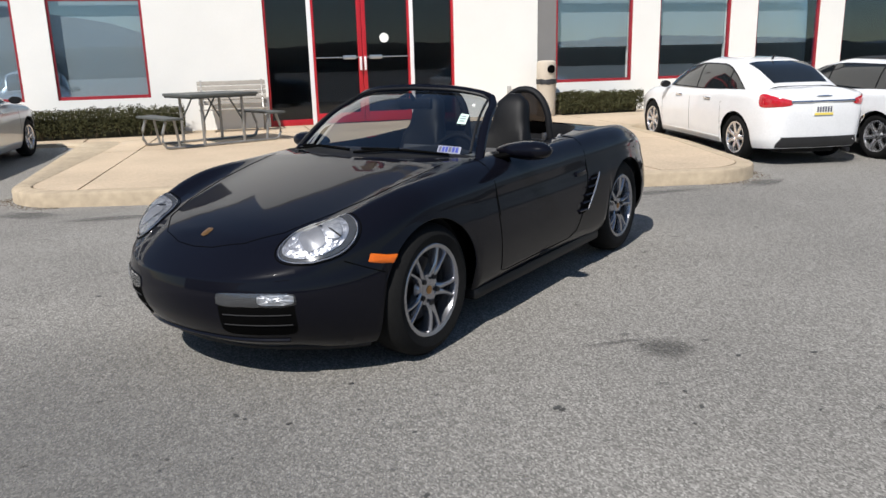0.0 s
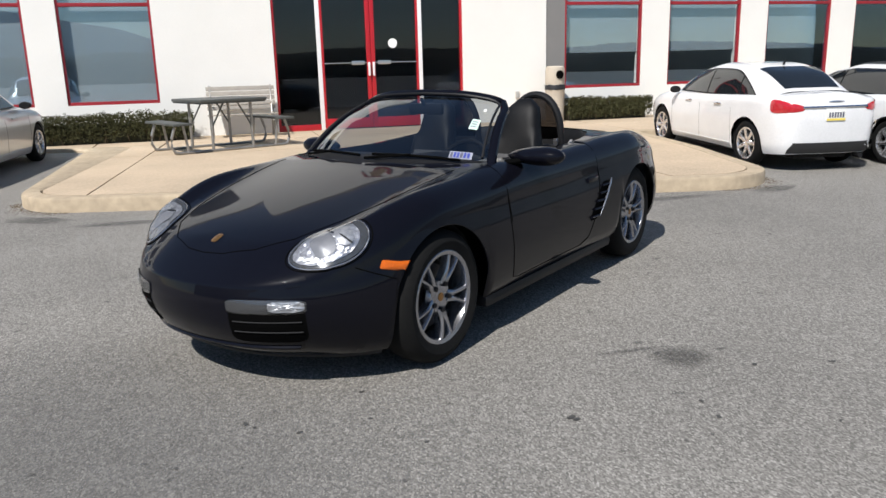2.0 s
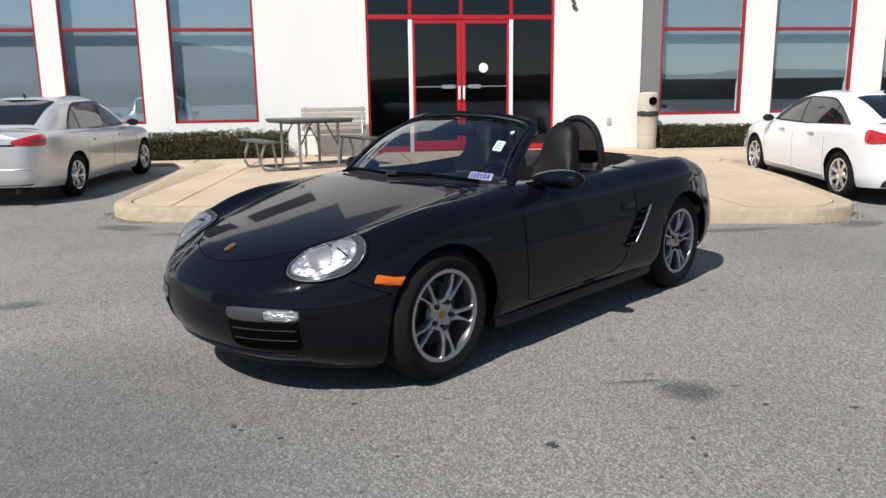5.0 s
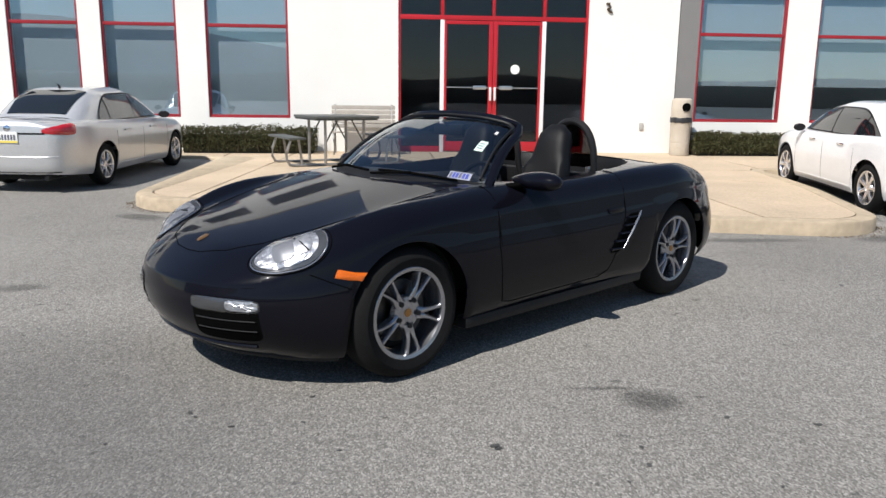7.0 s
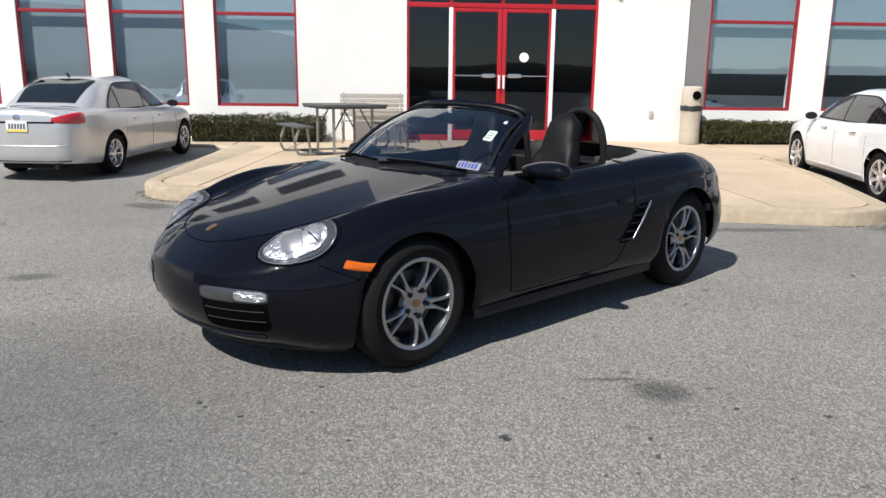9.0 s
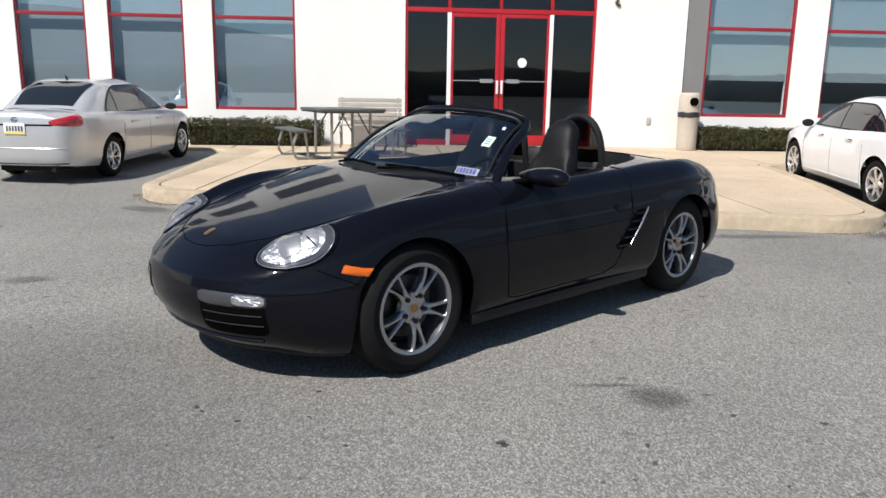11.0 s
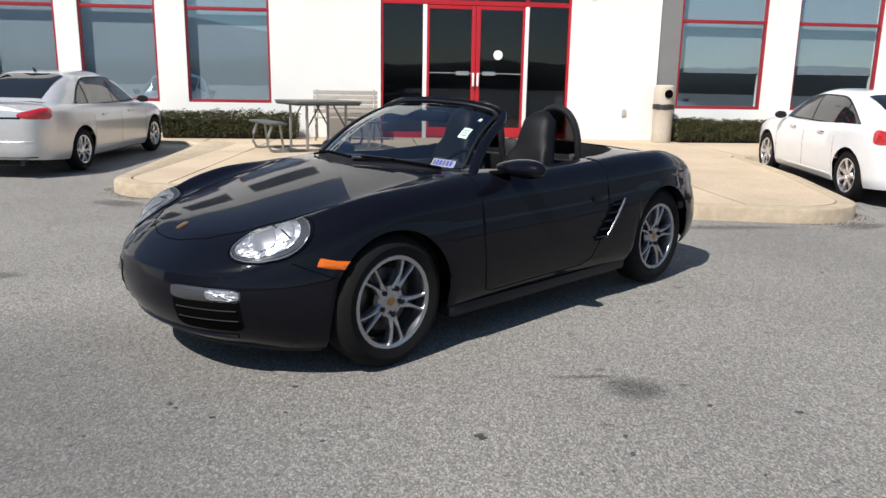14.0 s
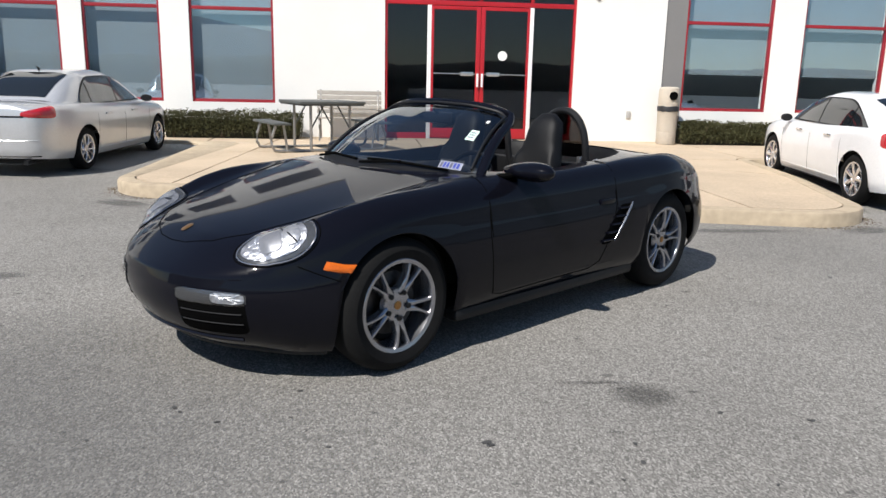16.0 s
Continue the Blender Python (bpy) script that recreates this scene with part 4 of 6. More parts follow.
    part("bowl", bm, P["lampgrey"], lamp, "pale grey lamp bowl")
    bm, edge_pts = patch(tree, ctr, ax_ * 1.02, bx_ * 1.02, tuple(-face), 0.010, 0.012, 44, 9, keep=egg)
    ob = part("lens", bm, P["lens"], lamp, "clear glass lens", 60)
    ob.visible_shadow = False
    bm = bmesh.new()
    bm_tube(bm, [p - Vector((0, 0, 0.006)) for p in edge_pts], 0.004, 8, closed=True)
    part("bezel", bm, P["rim"], lamp, "thin bright lamp bezel")
    bm = bmesh.new()
    _, gap_pts = patch(tree, ctr, ax_ * 1.12, bx_ * 1.14, tuple(-face), 0.0005, 0, 44, 2, keep=egg)
    bm_tube(bm, gap_pts, 0.003, 6, closed=True)
    part("gap", bm, P["rubber"], lamp, "dark lamp gap")
    # fog lamp and intake grille in the bumper
    fx, fy = 2.01, 0.445
    tang = Vector((-0.088, s * 0.155, 0))
    bm, _ = patch(tree, (fx, s * fy, 0.345), tang * 0.97, (0, 0, 0.088), (-1, -s * 0.55, 0), 0.002, 0, 36, 4, shape=6)
    grille = part("bumper_intake", bm, P["rubber"], car, "black bumper air intake")
    for z in (0.312, 0.362):
        bm = bmesh.new()
        bm_tube(bm, [p for p, _ in drape(tree, [Vector((fx, s * fy, z)) + tang * f for f in (-0.86, -0.5, 0, 0.5, 0.86)], (-1, -s * 0.55, 0), 0.001)], 0.005, 8, ry=0.004)
        part("slat", bm, P["slatgrey"], grille, "black intake slat")
    bm, _ = patch(tree, (fx, s * fy, 0.432), tang, (0, 0, 0.030), (-1, -s * 0.55, 0), 0.002, 0.002, 40, 5, shape=5)
    fog = part("fog_lamp", bm, P["fogbase"], car, "long clear fog and turn lamp")
    bm, _ = patch(tree, Vector((fx, s * fy, 0.434)) + tang * 0.52, tang * 0.44, (0, 0, 0.022), (-1, -s * 0.55, 0), 0.006, 0.001, 30, 5, shape=4)
    facet(bm, 0.002, 9)
    part("reflector", bm, P["ribbed"], fog, "bright ribbed reflector", 1)
    bm, _ = patch(tree, (fx, s * fy, 0.432), tang * 1.01, (0, 0, 0.032), (-1, -s * 0.55, 0), 0.006, 0.005, 40, 5, shape=5)
    part("lens", bm, P["lens"], fog, "clear lens", 60).visible_shadow = False
    # mirror
    mir = bmesh.new()
    bmesh.ops.create_uvsphere(mir, u_segments=28, v_segments=16, radius=1.0)
    for v in mir.verts:
        x, y, z = v.co
        flat = -0.35 if x < -0.35 else x
        v.co = Vector((flat * 0.085, y * (0.185 if s > 0 else 0.14), z * (0.052 + 0.014 * y * s) + 0.004 * y * s))
    mob = part("mirror", transformed(mir, Matrix.Translation((0.33, s * (0.85 if s > 0 else 0.755), 0.912)) @ Matrix.Rotation(radians(-8 * s), 4, "Z")), P["black"], car, "rounded black door mirror", 60)
    bm = bmesh.new()
    bm_box(bm, 0.292, 0.298, s * (0.83 if s > 0 else 0.75) - 0.08, s * (0.83 if s > 0 else 0.75) + 0.08, 0.885, 0.945, 0.002)
    part("mirror_glass", bm, P["chrome"], mob, "mirror glass")
    bm = bmesh.new()
    bm_tube(bm, [(0.40, s * 0.70, 0.875), (0.39, s * 0.76, 0.885), (0.36, s * 0.82, 0.90)], [0.035, 0.024, 0.02], 10, ry=0.016)
    part("stalk", bm, P["rubber"], mob, "black mirror foot")

# lip round the foot of the front bumper
seam(tree, [(2.1, y, 0.225) for y in (-0.5, -0.25, 0, 0.25, 0.5)], (-1, 0, 0), car, 0.010, P["black"], "bumper_lip", "glossy lower bumper lip")
# badge and rear lamps
bm, _ = patch(tree, (1.85, 0, 1), (0.028, 0, 0), (0, 0.021, 0), (0, 0, -1), 0.003, 0.003, 20, 3, shape=3)
part("badge", bm, P["gold"], car, "small gold and red shield badge")
for s in (1, -1):
    bm, _ = patch(tree, (-2.03, s * 0.50, 0.64), (0.03, -s * 0.10, 0), (0, 0, 0.06), (0.9, -s * 0.43, 0), 0.004, 0.008, 28, 4, shape=3)
    part("tail_lamp", bm, P["redlens"], car, "red tail lamp")

# windscreen
WS_BASE = [(0.80, 0.0, 0.905), (0.765, 0.28, 0.902), (0.66, 0.52, 0.888), (0.54, 0.685, 0.868)]
WS_TOP = [(0.16, 0.0, 1.245), (0.15, 0.25, 1.236), (0.115, 0.44, 1.207), (0.085, 0.535, 1.168)]


def arc(knots, y):
    return Vector((spline([(k[1], k[0]) for k in knots], y), y, spline([(k[1], k[2]) for k in knots], y)))


def ws(u, v):
    """A point of the windscreen: u -1..1 across, v 0..1 up."""
    s = 1 if u >= 0 else -1
    a = arc(WS_BASE, abs(u) * 0.685)
    b = arc(WS_TOP, abs(u) * 0.535)
    p = a.lerp(b, v)
    bow = 0.035 * math.sin(math.pi * v)
    p += Vector((bow * 0.6, 0, bow))
    p.y *= s
    return p


bm = bmesh.new()
G = [[bm.verts.new(ws(-1 + 2 * i / 32, j / 12)) for i in range(33)] for j in range(13)]
for j in range(12):
    for i in range(32):
        bm.faces.new((G[j][i], G[j][i + 1], G[j + 1][i + 1], G[j + 1][i]))
screen = part("windscreen", bm, P["screen"], car, "clear raked windscreen", 60)
screen.visible_shadow = False
bm = bmesh.new()
path = [ws(1, v / 14) for v in range(0, 13)] + [ws(1 - 2 * i / 40, 1.0) + Vector((-0.004, 0, 0.004)) for i in range(1, 40)] + [ws(-1, v / 14) for v in range(12, -1, -1)]
bm_tube(bm, path, [0.028] * 13 + [0.020] * 39 + [0.028] * 13, 10, ry=0.021)
part("screen_frame", bm, P["black"], car, "black windscreen frame")
bm = bmesh.new()
bm_tube(bm, [ws(0.95, v / 14) + Vector((0.016, 0.0, 0.012)) for v in range(1, 14)] + [ws(0.95 - 1.9 * i / 30, 0.955) + Vector((0.012, 0, 0.012)) for i in range(1, 30)] + [ws(-0.95, v / 14) + Vector((0.016, 0, 0.012)) for v in range(13, 0, -1)], 0.008, 6)
part("screen_seal", bm, P["trim"], car, "grey-black windscreen seal")
# wiper cowl and wipers
bm = bmesh.new()
A = [bm.verts.new(ws(-1 + 2 * i / 24, 0.0) + Vector((0.075 - 0.03 * abs(-1 + 2 * i / 24), 0, -0.012))) for i in range(25)]
B = [bm.verts.new(ws(-1 + 2 * i / 24, 0.05) + Vector((0.005, 0, 0.004))) for i in range(25)]
for i in range(24):
    bm.faces.new((A[i], A[i + 1], B[i + 1], B[i]))
part("cowl", bm, P["trim"], car, "black wiper cowl")
for u0, u1 in ((0.10, 0.82), (-0.72, -0.02)):
    wp = bmesh.new()
    bm_tube(wp, [ws(u1 - (u1 - u0) * f, 0.02 + 0.02 * math.sin(f * 2.2)) + Vector((0.022, 0, 0.018)) for f in [k / 8 for k in range(9)]], 0.008, 6)
    bm_tube(wp, [ws(u0 - 0.04, 0.01) + Vector((0.045, 0, 0.012)), ws((u0 + u1) / 2, 0.035) + Vector((0.03, 0, 0.025))], 0.008, 6)
    part("wiper", wp, P["rubber"], car, "black wiper arm and blade")


def decal(u0, u1, v0, v1, out, rows, name, label, material):
    b = bmesh.new()
    q = [[b.verts.new(ws(u0 + (u1 - u0) * i / 4, v0 + (v1 - v0) * j / 3) + out) for i in range(5)] for j in range(4)]
    for j in range(3):
        for i in range(4):
            b.faces.new((q[j][i], q[j][i + 1], q[j + 1][i + 1], q[j + 1][i]))
    return part(name, b, material, rows, label)


out = Vector((0.005, 0, 0.004))
pl = decal(0.715, 0.875, 0.055, 0.135, out, screen, "price_sticker", "blue and white lettered sticker", P["stickerblue"])
for k in range(6):
    u = 0.725 + k * 0.0235
    decal(u, u + 0.017, 0.066, 0.124, out * 1.4, screen, "letter_bar", "dark bar in place of a letter", P["plateb"] if k % 3 else P["bars"])
decal(0.785, 0.855, 0.42, 0.57, out, screen, "inspection_sticker", "pale green square sticker", P["sticker"])
for v0 in (0.45, 0.485, 0.52):
    decal(0.797, 0.842, v0, v0 + 0.016, out * 1.4, screen, "letter_bar", "dull green bar in place of print", M["greyblue"])
decal(0.835, 0.86, 0.72, 0.77, out, screen, "toll_tag", "small white tag", P["platew"])
bm = bmesh.new()
bm_box(bm, -0.015, 0.02, -0.125, 0.125, -0.035, 0.035, 0.015)
bm_tube(bm, [(0.02, 0, 0.03), (0.05, 0, 0.06)], 0.012, 8)
part("inner_mirror", transformed(bm, Matrix.Translation((0.17, 0, 1.15))), P["trim"], car, "black inner mirror")

# cabin
bm = bmesh.new()
n = 48
ringA, ringB, ringC = [], [], []
for i in range(n):
    a = 2 * math.pi * i / n
    c, s_ = math.cos(a), math.sin(a)
    x = -0.26 + 0.92 * math.copysign(abs(c) ** 0.4, c)
    hy = 0.655 - 0.10 * max(0.0, (-0.26 - x) / 0.92) ** 3
    y = hy * math.copysign(abs(s_) ** 0.4, s_)
    zt = shell.top(x, y) - 0.004
    ringA.append(bm.verts.new((x, y, zt)))
    ringB.append(bm.verts.new((x * 0.98, y * 0.955, zt - 0.06)))
    ringC.append(bm.verts.new((x * 0.97, y * 0.93, 0.26)))
for X, Y in ((ringA, ringB), (ringB, ringC)):
    for i in range(n):
        bm.faces.new((X[i], X[(i + 1) % n], Y[(i + 1) % n], Y[i]))
bm.faces.new(ringC)
part("cabin_tub", bm, P["leather"], car, "black cabin lining and floor")
bm = bmesh.new()
rowsd = []
for j, (x, z) in enumerate(((0.80, 0.86), (0.70, 0.885), (0.55, 0.905), (0.44, 0.90), (0.38, 0.86), (0.38, 0.70), (0.46, 0.55))):
    rowsd.append([bm.verts.new((x - 0.10 * abs(y) ** 2, y * 0.63, z + (0.035 * math.exp(-((y - 0.55) / 0.28) ** 2) if j in (2, 3) else 0) - 0.02 * y * y)) for y in [-1 + k / 8 for k in range(17)]])
for A, B in zip(rowsd, rowsd[1:]):
    for i in range(16):
        bm.faces.new((A[i], A[i + 1], B[i + 1], B[i]))
part("dashboard", bm, P["trim"], car, "black dashboard with a raised binnacle", 50)
sw = bmesh.new()
bm_tube(sw, [(0, 0.18 * math.cos(2 * math.pi * k / 28), 0.18 * math.sin(2 * math.pi * k / 28)) for k in range(28)], 0.015, 8, closed=True)
for a in (math.pi / 2 * 3, 0.15, math.pi - 0.15):
    bm_tube(sw, [(0.02, 0, 0), (0.0, 0.17 * math.cos(a), 0.17 * math.sin(a))], 0.014, 6)
bm_box(sw, -0.01, 0.05, -0.06, 0.06, -0.06, 0.05, 0.02)
part("steering_wheel", transformed(sw, Matrix.Translation((0.28, 0.34, 0.80)) @ Matrix.Rotation(radians(-24), 4, "Y")), P["leather"], car, "black leather steering wheel")
for s in (1, -1):
    seat = new("seat")
    seat.parent = car
    tagged(seat, "black leather bucket seat with a grey cloth centre")
    bm = bmesh.new()
    bm_box(bm, -0.42, 0.10, s * 0.34 - 0.23, s * 0.34 + 0.23, 0.30, 0.50, 0.06)
    part("cushion", bm, P["leather"], seat)
    # backrest with side bolsters and a one-piece headrest
    bm = bmesh.new()
    prof = []
    for j in range(15):
        f = j / 14
        z = 0.42 + f * 0.76
        xc = -0.28 - 0.21 * f
        wdt = spline([(0, 0.20), (0.4, 0.178), (0.6, 0.162), (0.72, 0.138), (0.85, 0.12), (1.0, 0.11)], f)
        if f > 0.86:
            wdt *= math.sqrt(max(0.12, 1 - ((f - 0.86) / 0.15) ** 2.6))
        ring = []
        for k in range(20):
            a = 2 * math.pi * k / 20
            c, q = math.cos(a), math.sin(a)
            th_ = 0.07 * math.sqrt(max(0.15, 1 - (max(0.0, f - 0.8) / 0.21) ** 3))
            yy = wdt * math.copysign(abs(c) ** 0.6, c)
            bol = 0.045 * max(0, abs(yy) / wdt - 0.55) / 0.45 if f < 0.66 else 0.0
            ring.append(bm.verts.new((xc + th_ * math.copysign(abs(q) ** 0.7, q) + (bol if q > 0 else 0), s * 0.34 + yy, z)))
        prof.append(ring)
    for A, B in zip(prof, prof[1:]):
        for k in range(20):
            bm.faces.new((A[k], A[(k + 1) % 20], B[(k + 1) % 20], B[k]))
    bm.faces.new(prof[-1])
    part("backrest", bm, P["leather"], seat, "black leather backrest with built-in headrest", 60)
    bm = bmesh.new()
    bm_box(bm, -0.30, -0.27, s * 0.34 - 0.12, s * 0.34 + 0.12, 0.50, 0.84, 0.012)
    part("centre_panel", transformed(bm, Matrix.Translation((-0.23, 0, 0.5)) @ Matrix.Rotation(radians(-15), 4, "Y") @ Matrix.Translation((0.295, 0, -0.5))), P["cloth"], seat, "grey cloth centre panel")
    # roll hoop
    bm = bmesh.new()
    pts = []
    for k in range(25):
        a = math.pi * k / 24
        pts.append((-0.66, s * 0.33 + 0.19 * math.copysign(abs(math.cos(a)) ** 0.95, math.cos(a)), 0.90 + 0.30 * math.sin(a) ** 0.85))
    pts = [(-0.68, s * 0.33 + 0.20, 0.80)] + pts + [(-0.68, s * 0.33 - 0.20, 0.80)]
    bm_tube(bm, pts, 0.024, 10)
    hoop = part("roll_hoop", bm, P["trim"], car, "black tubular roll hoop")
    bm = bmesh.new()
    A = [bm.verts.new((-0.657, p[1], p[2])) for p in pts[1:-1]]
    B = [bm.verts.new((-0.663, p[1], p[2])) for p in pts[1:-1]]
    bm.faces.new(A)
    bm.faces.new(list(reversed(B)))
    for k in range(len(A)):
        j = (k + 1) % len(A)
        bm.faces.new((A[k], B[k], B[j], A[j]))
    part("wind_screen", bm, P["smoke"], hoop, "smoked see-through infill panel", 0).visible_shadow = False
    bm = bmesh.new()
    bm_tube(bm, [(-0.58, s * 0.60, 0.84), (-0.63, s * 0.60, 0.88), (-0.72, s * 0.57, 0.885)], 0.013, 8)
    bm_box(bm, -0.65, -0.61, s * 0.50 - 0.015, s * 0.50 + 0.015, 0.86, 0.91, 0.008)
    part("top_latch", bm, P["rim"], car, "bright folded-top hinge")
bm = bmesh.new()
bm_box(bm, -0.30, 0.40, -0.10, 0.10, 0.28, 0.56, 0.03)
bm_tube(bm, [(0.22, 0, 0.56), (0.20, 0, 0.66)], [0.02, 0.028], 10)
part("centre_console", bm, P["leather"], car, "black centre console with a short gear lever")
bm = bmesh.new()
bm_box(bm, -1.12, -0.70, -0.55, 0.55, 0.70, 0.80, 0.03)
bm_box(bm, -0.74, -0.66, -0.60, 0.60, 0.40, 0.86, 0.03)
part("rear_bulkhead", bm, P["leather"], car, "black cloth-lined shelf behind the seats")
# rear deck panel with two dark vents
for s in (1, -1):
    seam(tree, [(-1.21, 0, 1), (-1.21, s * 0.35, 1), (-1.24, s * 0.54, 1), (-1.5, s * 0.50, 1), (-1.75, s * 0.42, 1), (-1.80, 0, 1)], (0, 0, -1), car, 0.0035)
    bm, _ = patch(tree, (-1.32, s * 0.36, 1.0), (0.07, 0, 0), (0.03, s * 0.19, 0), (0, 0, -1), 0.002, 0, 24, 3, shape=5)
    part("deck_vent", bm, P["trim"], car, "dark deck vent")

# ---- four-door cars ----
def sedan(name, m, label, group, sp, body_mat, glass, lowblack=False, roof_mat=None, plate=True, spokes=(5, 0.2)):
    car_ = thing(name, m, label, "car", group)
    a0 = sp["wb"] / 2
    R = sp["R"]
    sh = Shell(sp["plan"], sp["zc"], sp["zf"], sp["yf"], sp["zw"], sp["zl"], [(a0, R), (-a0, R)], [R + 0.045, R + 0.045], [(0, 0.07), (0.12, 0.03), (0.35, 0.012), (0.7, 0.0), (1.0, 0.015)], (-sp["rear"] + 0.35, sp["front"] - 0.35), edge=0.10, nwall=10, ntop=18)
    regs = [("bonnet", "", lambda x, y, z, w: not w and x > sp["roofline"][0][0] and abs(y) < 0.72),
            ("boot_lid", "", lambda x, y, z, w: (not w or z > 0.62) and x < -sp["rear"] + 0.62 and abs(y) < 0.56),
            ("front_bumper", "", lambda x, y, z, w: x > sp["front"] - 0.35 and z < 0.62),
            ("rear_bumper", "", lambda x, y, z, w: x < -sp["rear"] + 0.36 and z < 0.62),
            ("door", "", lambda x, y, z, w: -sp["wb"] / 2 + 0.36 < x < sp["wb"] / 2 - 0.42 and z > 0.3)]
    tr, _ = shell_parts(sh, car_, body_mat, regs)
    for s in (1, -1):
        for ax in (a0, -a0):
            bm = bmesh.new()
            n = 18
            r = R + 0.047
            A = [bm.verts.new((ax + r * math.cos(math.pi * k / n), s * 0.82, R + r * math.sin(math.pi * k / n))) for k in range(n + 1)]
            B = [bm.verts.new((v.co.x, s * 0.45, v.co.z)) for v in A]
            for k in range(n):
                bm.faces.new((A[k], A[k + 1], B[k + 1], B[k]))
            bm.faces.new(B)
            part("wheel_well", bm, P["well"], car_, "dark wheel arch liner")
            make_wheel(car_, pose(ax, s * (sp["w"] - 0.125), R, 0, 15 if ax > 0 else 40, 0), s, R, sp["rim"], 0.205, spokes, "silver alloy wheel")
    bm = bmesh.new()
    bm_box(bm, -sp["rear"] + 0.25, sp["front"] - 0.25, -0.44, 0.44, 0.17, 0.26, 0.02)
    bm_box(bm, -a0 + R + 0.06, a0 - R - 0.06, -sp["w"] + 0.09, sp["w"] - 0.09, 0.18, 0.26, 0.02)
    part("underbody", bm, P["well"], car_, "dark underbody")
    # cabin: sections along the car under an arched roofline
    zb, roofline = sp["zb"], sp["roofline"]
    x_front, x_back = roofline[0][0], roofline[-1][0]
    N = 5.0

    def width_at(x):
        return sp["hb"] * spline([(x_back, 0.90), (x_back + 0.6, 0.98), (0.0, 1.0), (x_front - 0.5, 0.98), (x_front, 0.90)], x)

    def section(x, th, grow=0.0):
        c, q = math.cos(th), math.sin(th)
        f = max(q, 0.0) ** (2 / N)
        z = zb + (spline(roofline, x) - zb) * f
        y = width_at(x) * math.copysign(abs(c) ** (2 / N), c) * (1 - 0.21 * f)
        return Vector((x, y * (1 + grow / 0.7), z + grow * f))

    def at_height(x, z, s, grow):
        f = max(0.0, min(0.995, (z - zb) / (spline(roofline, x) - zb)))
        q = f ** (N / 2)
        p = section(x, math.asin(q), 0.0)
        return Vector((x, s * (p.y + grow * 1.5), z + grow * 0.9))

    def grid_mesh(rows):
        bm = bmesh.new()
        vs = [[bm.verts.new(p) for p in r] for r in rows]
        for A, B in zip(vs, vs[1:]):
            for i in range(len(A) - 1):
                bm.faces.new((A[i], A[i + 1], B[i + 1], B[i]))
        return bm

    xs = [x_back + (x_front - x_back) * k / 96 for k in range(97)]
    ths = [math.pi * k / 64 for k in range(65)]
    bm = grid_mesh([[Vector((section(x, 0).x, section(x, 0).y, zb - 0.1))] + [section(x, th) for th in ths] + [Vector((section(x, 0).x, -section(x, 0).y, zb - 0.1))] for x in xs])
    part("roof", bm, body_mat, car_, "", 60)
    if roof_mat:
        xr_ = [-1.3 + 1.35 * k / 20 for k in range(21)]
        bm = grid_mesh([[section(x, math.pi / 2 + 0.5 * (k / 12 - 1), 0.008) for k in range(25)] for x in xr_])
        part("roof_panel", bm, roof_mat, car_, "dark roof panel", 60)
    low = zb + 0.035

    def top_at(x, drop=0.0):
        t = zb + (spline(roofline, x) - zb) * 0.80 - drop
        r = sp["round"]
        if x < sp["wr"] + r:
            k = max(0.0, (x - sp["wr"]) / r)
            p, q = sp["bow"]
            t = low + (t - low) * (1 - (1 - k) ** p) ** q
        return max(t, low + 0.004)

    def side_pane(x0, x1, s, nm, lab, mt, drop, grow, bot):
        rows = []
        for k in range(21):
            x = x0 + (x1 - x0) * k / 20
            hi = top_at(x, drop)
            rows.append([at_height(x, bot + max(0.004, hi - bot) * j / 6, s, grow) for j in range(7)])
        return part(nm, grid_mesh(rows), mt, car_, lab, 60)

    def end_pane(x0, x1, half, nm, lab):
        rows = [[section(x0 + (x1 - x0) * j / 16, math.pi / 2 + half * (k / 10 - 1), 0.010) for k in range(21)] for j in range(17)]
        return part(nm, grid_mesh(rows), glass_solid, car_, lab, 60)

    for s in (1, -1):
        side_pane(sp["wr"] - 0.012, sp["wf"] + 0.03, s, "window_surround", "black window surround", P["trim"], -0.012, 0.006, low - 0.014)
        cuts = sp["cuts"]
        for c0, c1 in zip(cuts, cuts[1:]):
            side_pane(c0 + 0.014, c1 - 0.014, s, "side_window", "dark tinted side window", glass, 0.012, 0.011, low)
        # handles, mirror, door gaps
        w = (0, -s, 0)
        for hx in sp["handles"]:
            (loc, nr), = drape(tr, [(hx, s * 1.0, sp["hz"])], w, 0.012)
            bm = bmesh.new()
            bm_box(bm, -0.10, 0.10, -0.012, 0.012, -0.014, 0.014, 0.008)
            part("door_handle", transformed(bm, Matrix.Translation(loc)), P["chrome"] if lowblack else body_mat, car_, "door handle")
        for gx in sp["gaps"]:
            seam(tr, [(gx, s, 0.3), (gx, s, 0.6), (gx + 0.02, s, sp["zb"] - 0.12)], w, car_, 0.002, P["trim"])
        seam(tr, [(sp["gaps"][0], s, 0.29), (sp["gaps"][-1], s, 0.30)], w, car_, 0.006, body_mat, "door_ridge", "moulded lower door ridge")
        mo = bmesh.new()
        bmesh.ops.create_uvsphere(mo, u_segments=18, v_segments=12, radius=1)
        for v in mo.verts:
            v.co = Vector((max(v.co.x, -0.4) * 0.075, v.co.y * 0.10, v.co.z * 0.06))
        part("mirror", transformed(mo, Matrix.Translation((sp["mx"], s * (sp["w"] + 0.04), sp["zb"] + 0.05))), P["trim"] if plate else body_mat, car_, "door mirror", 60)
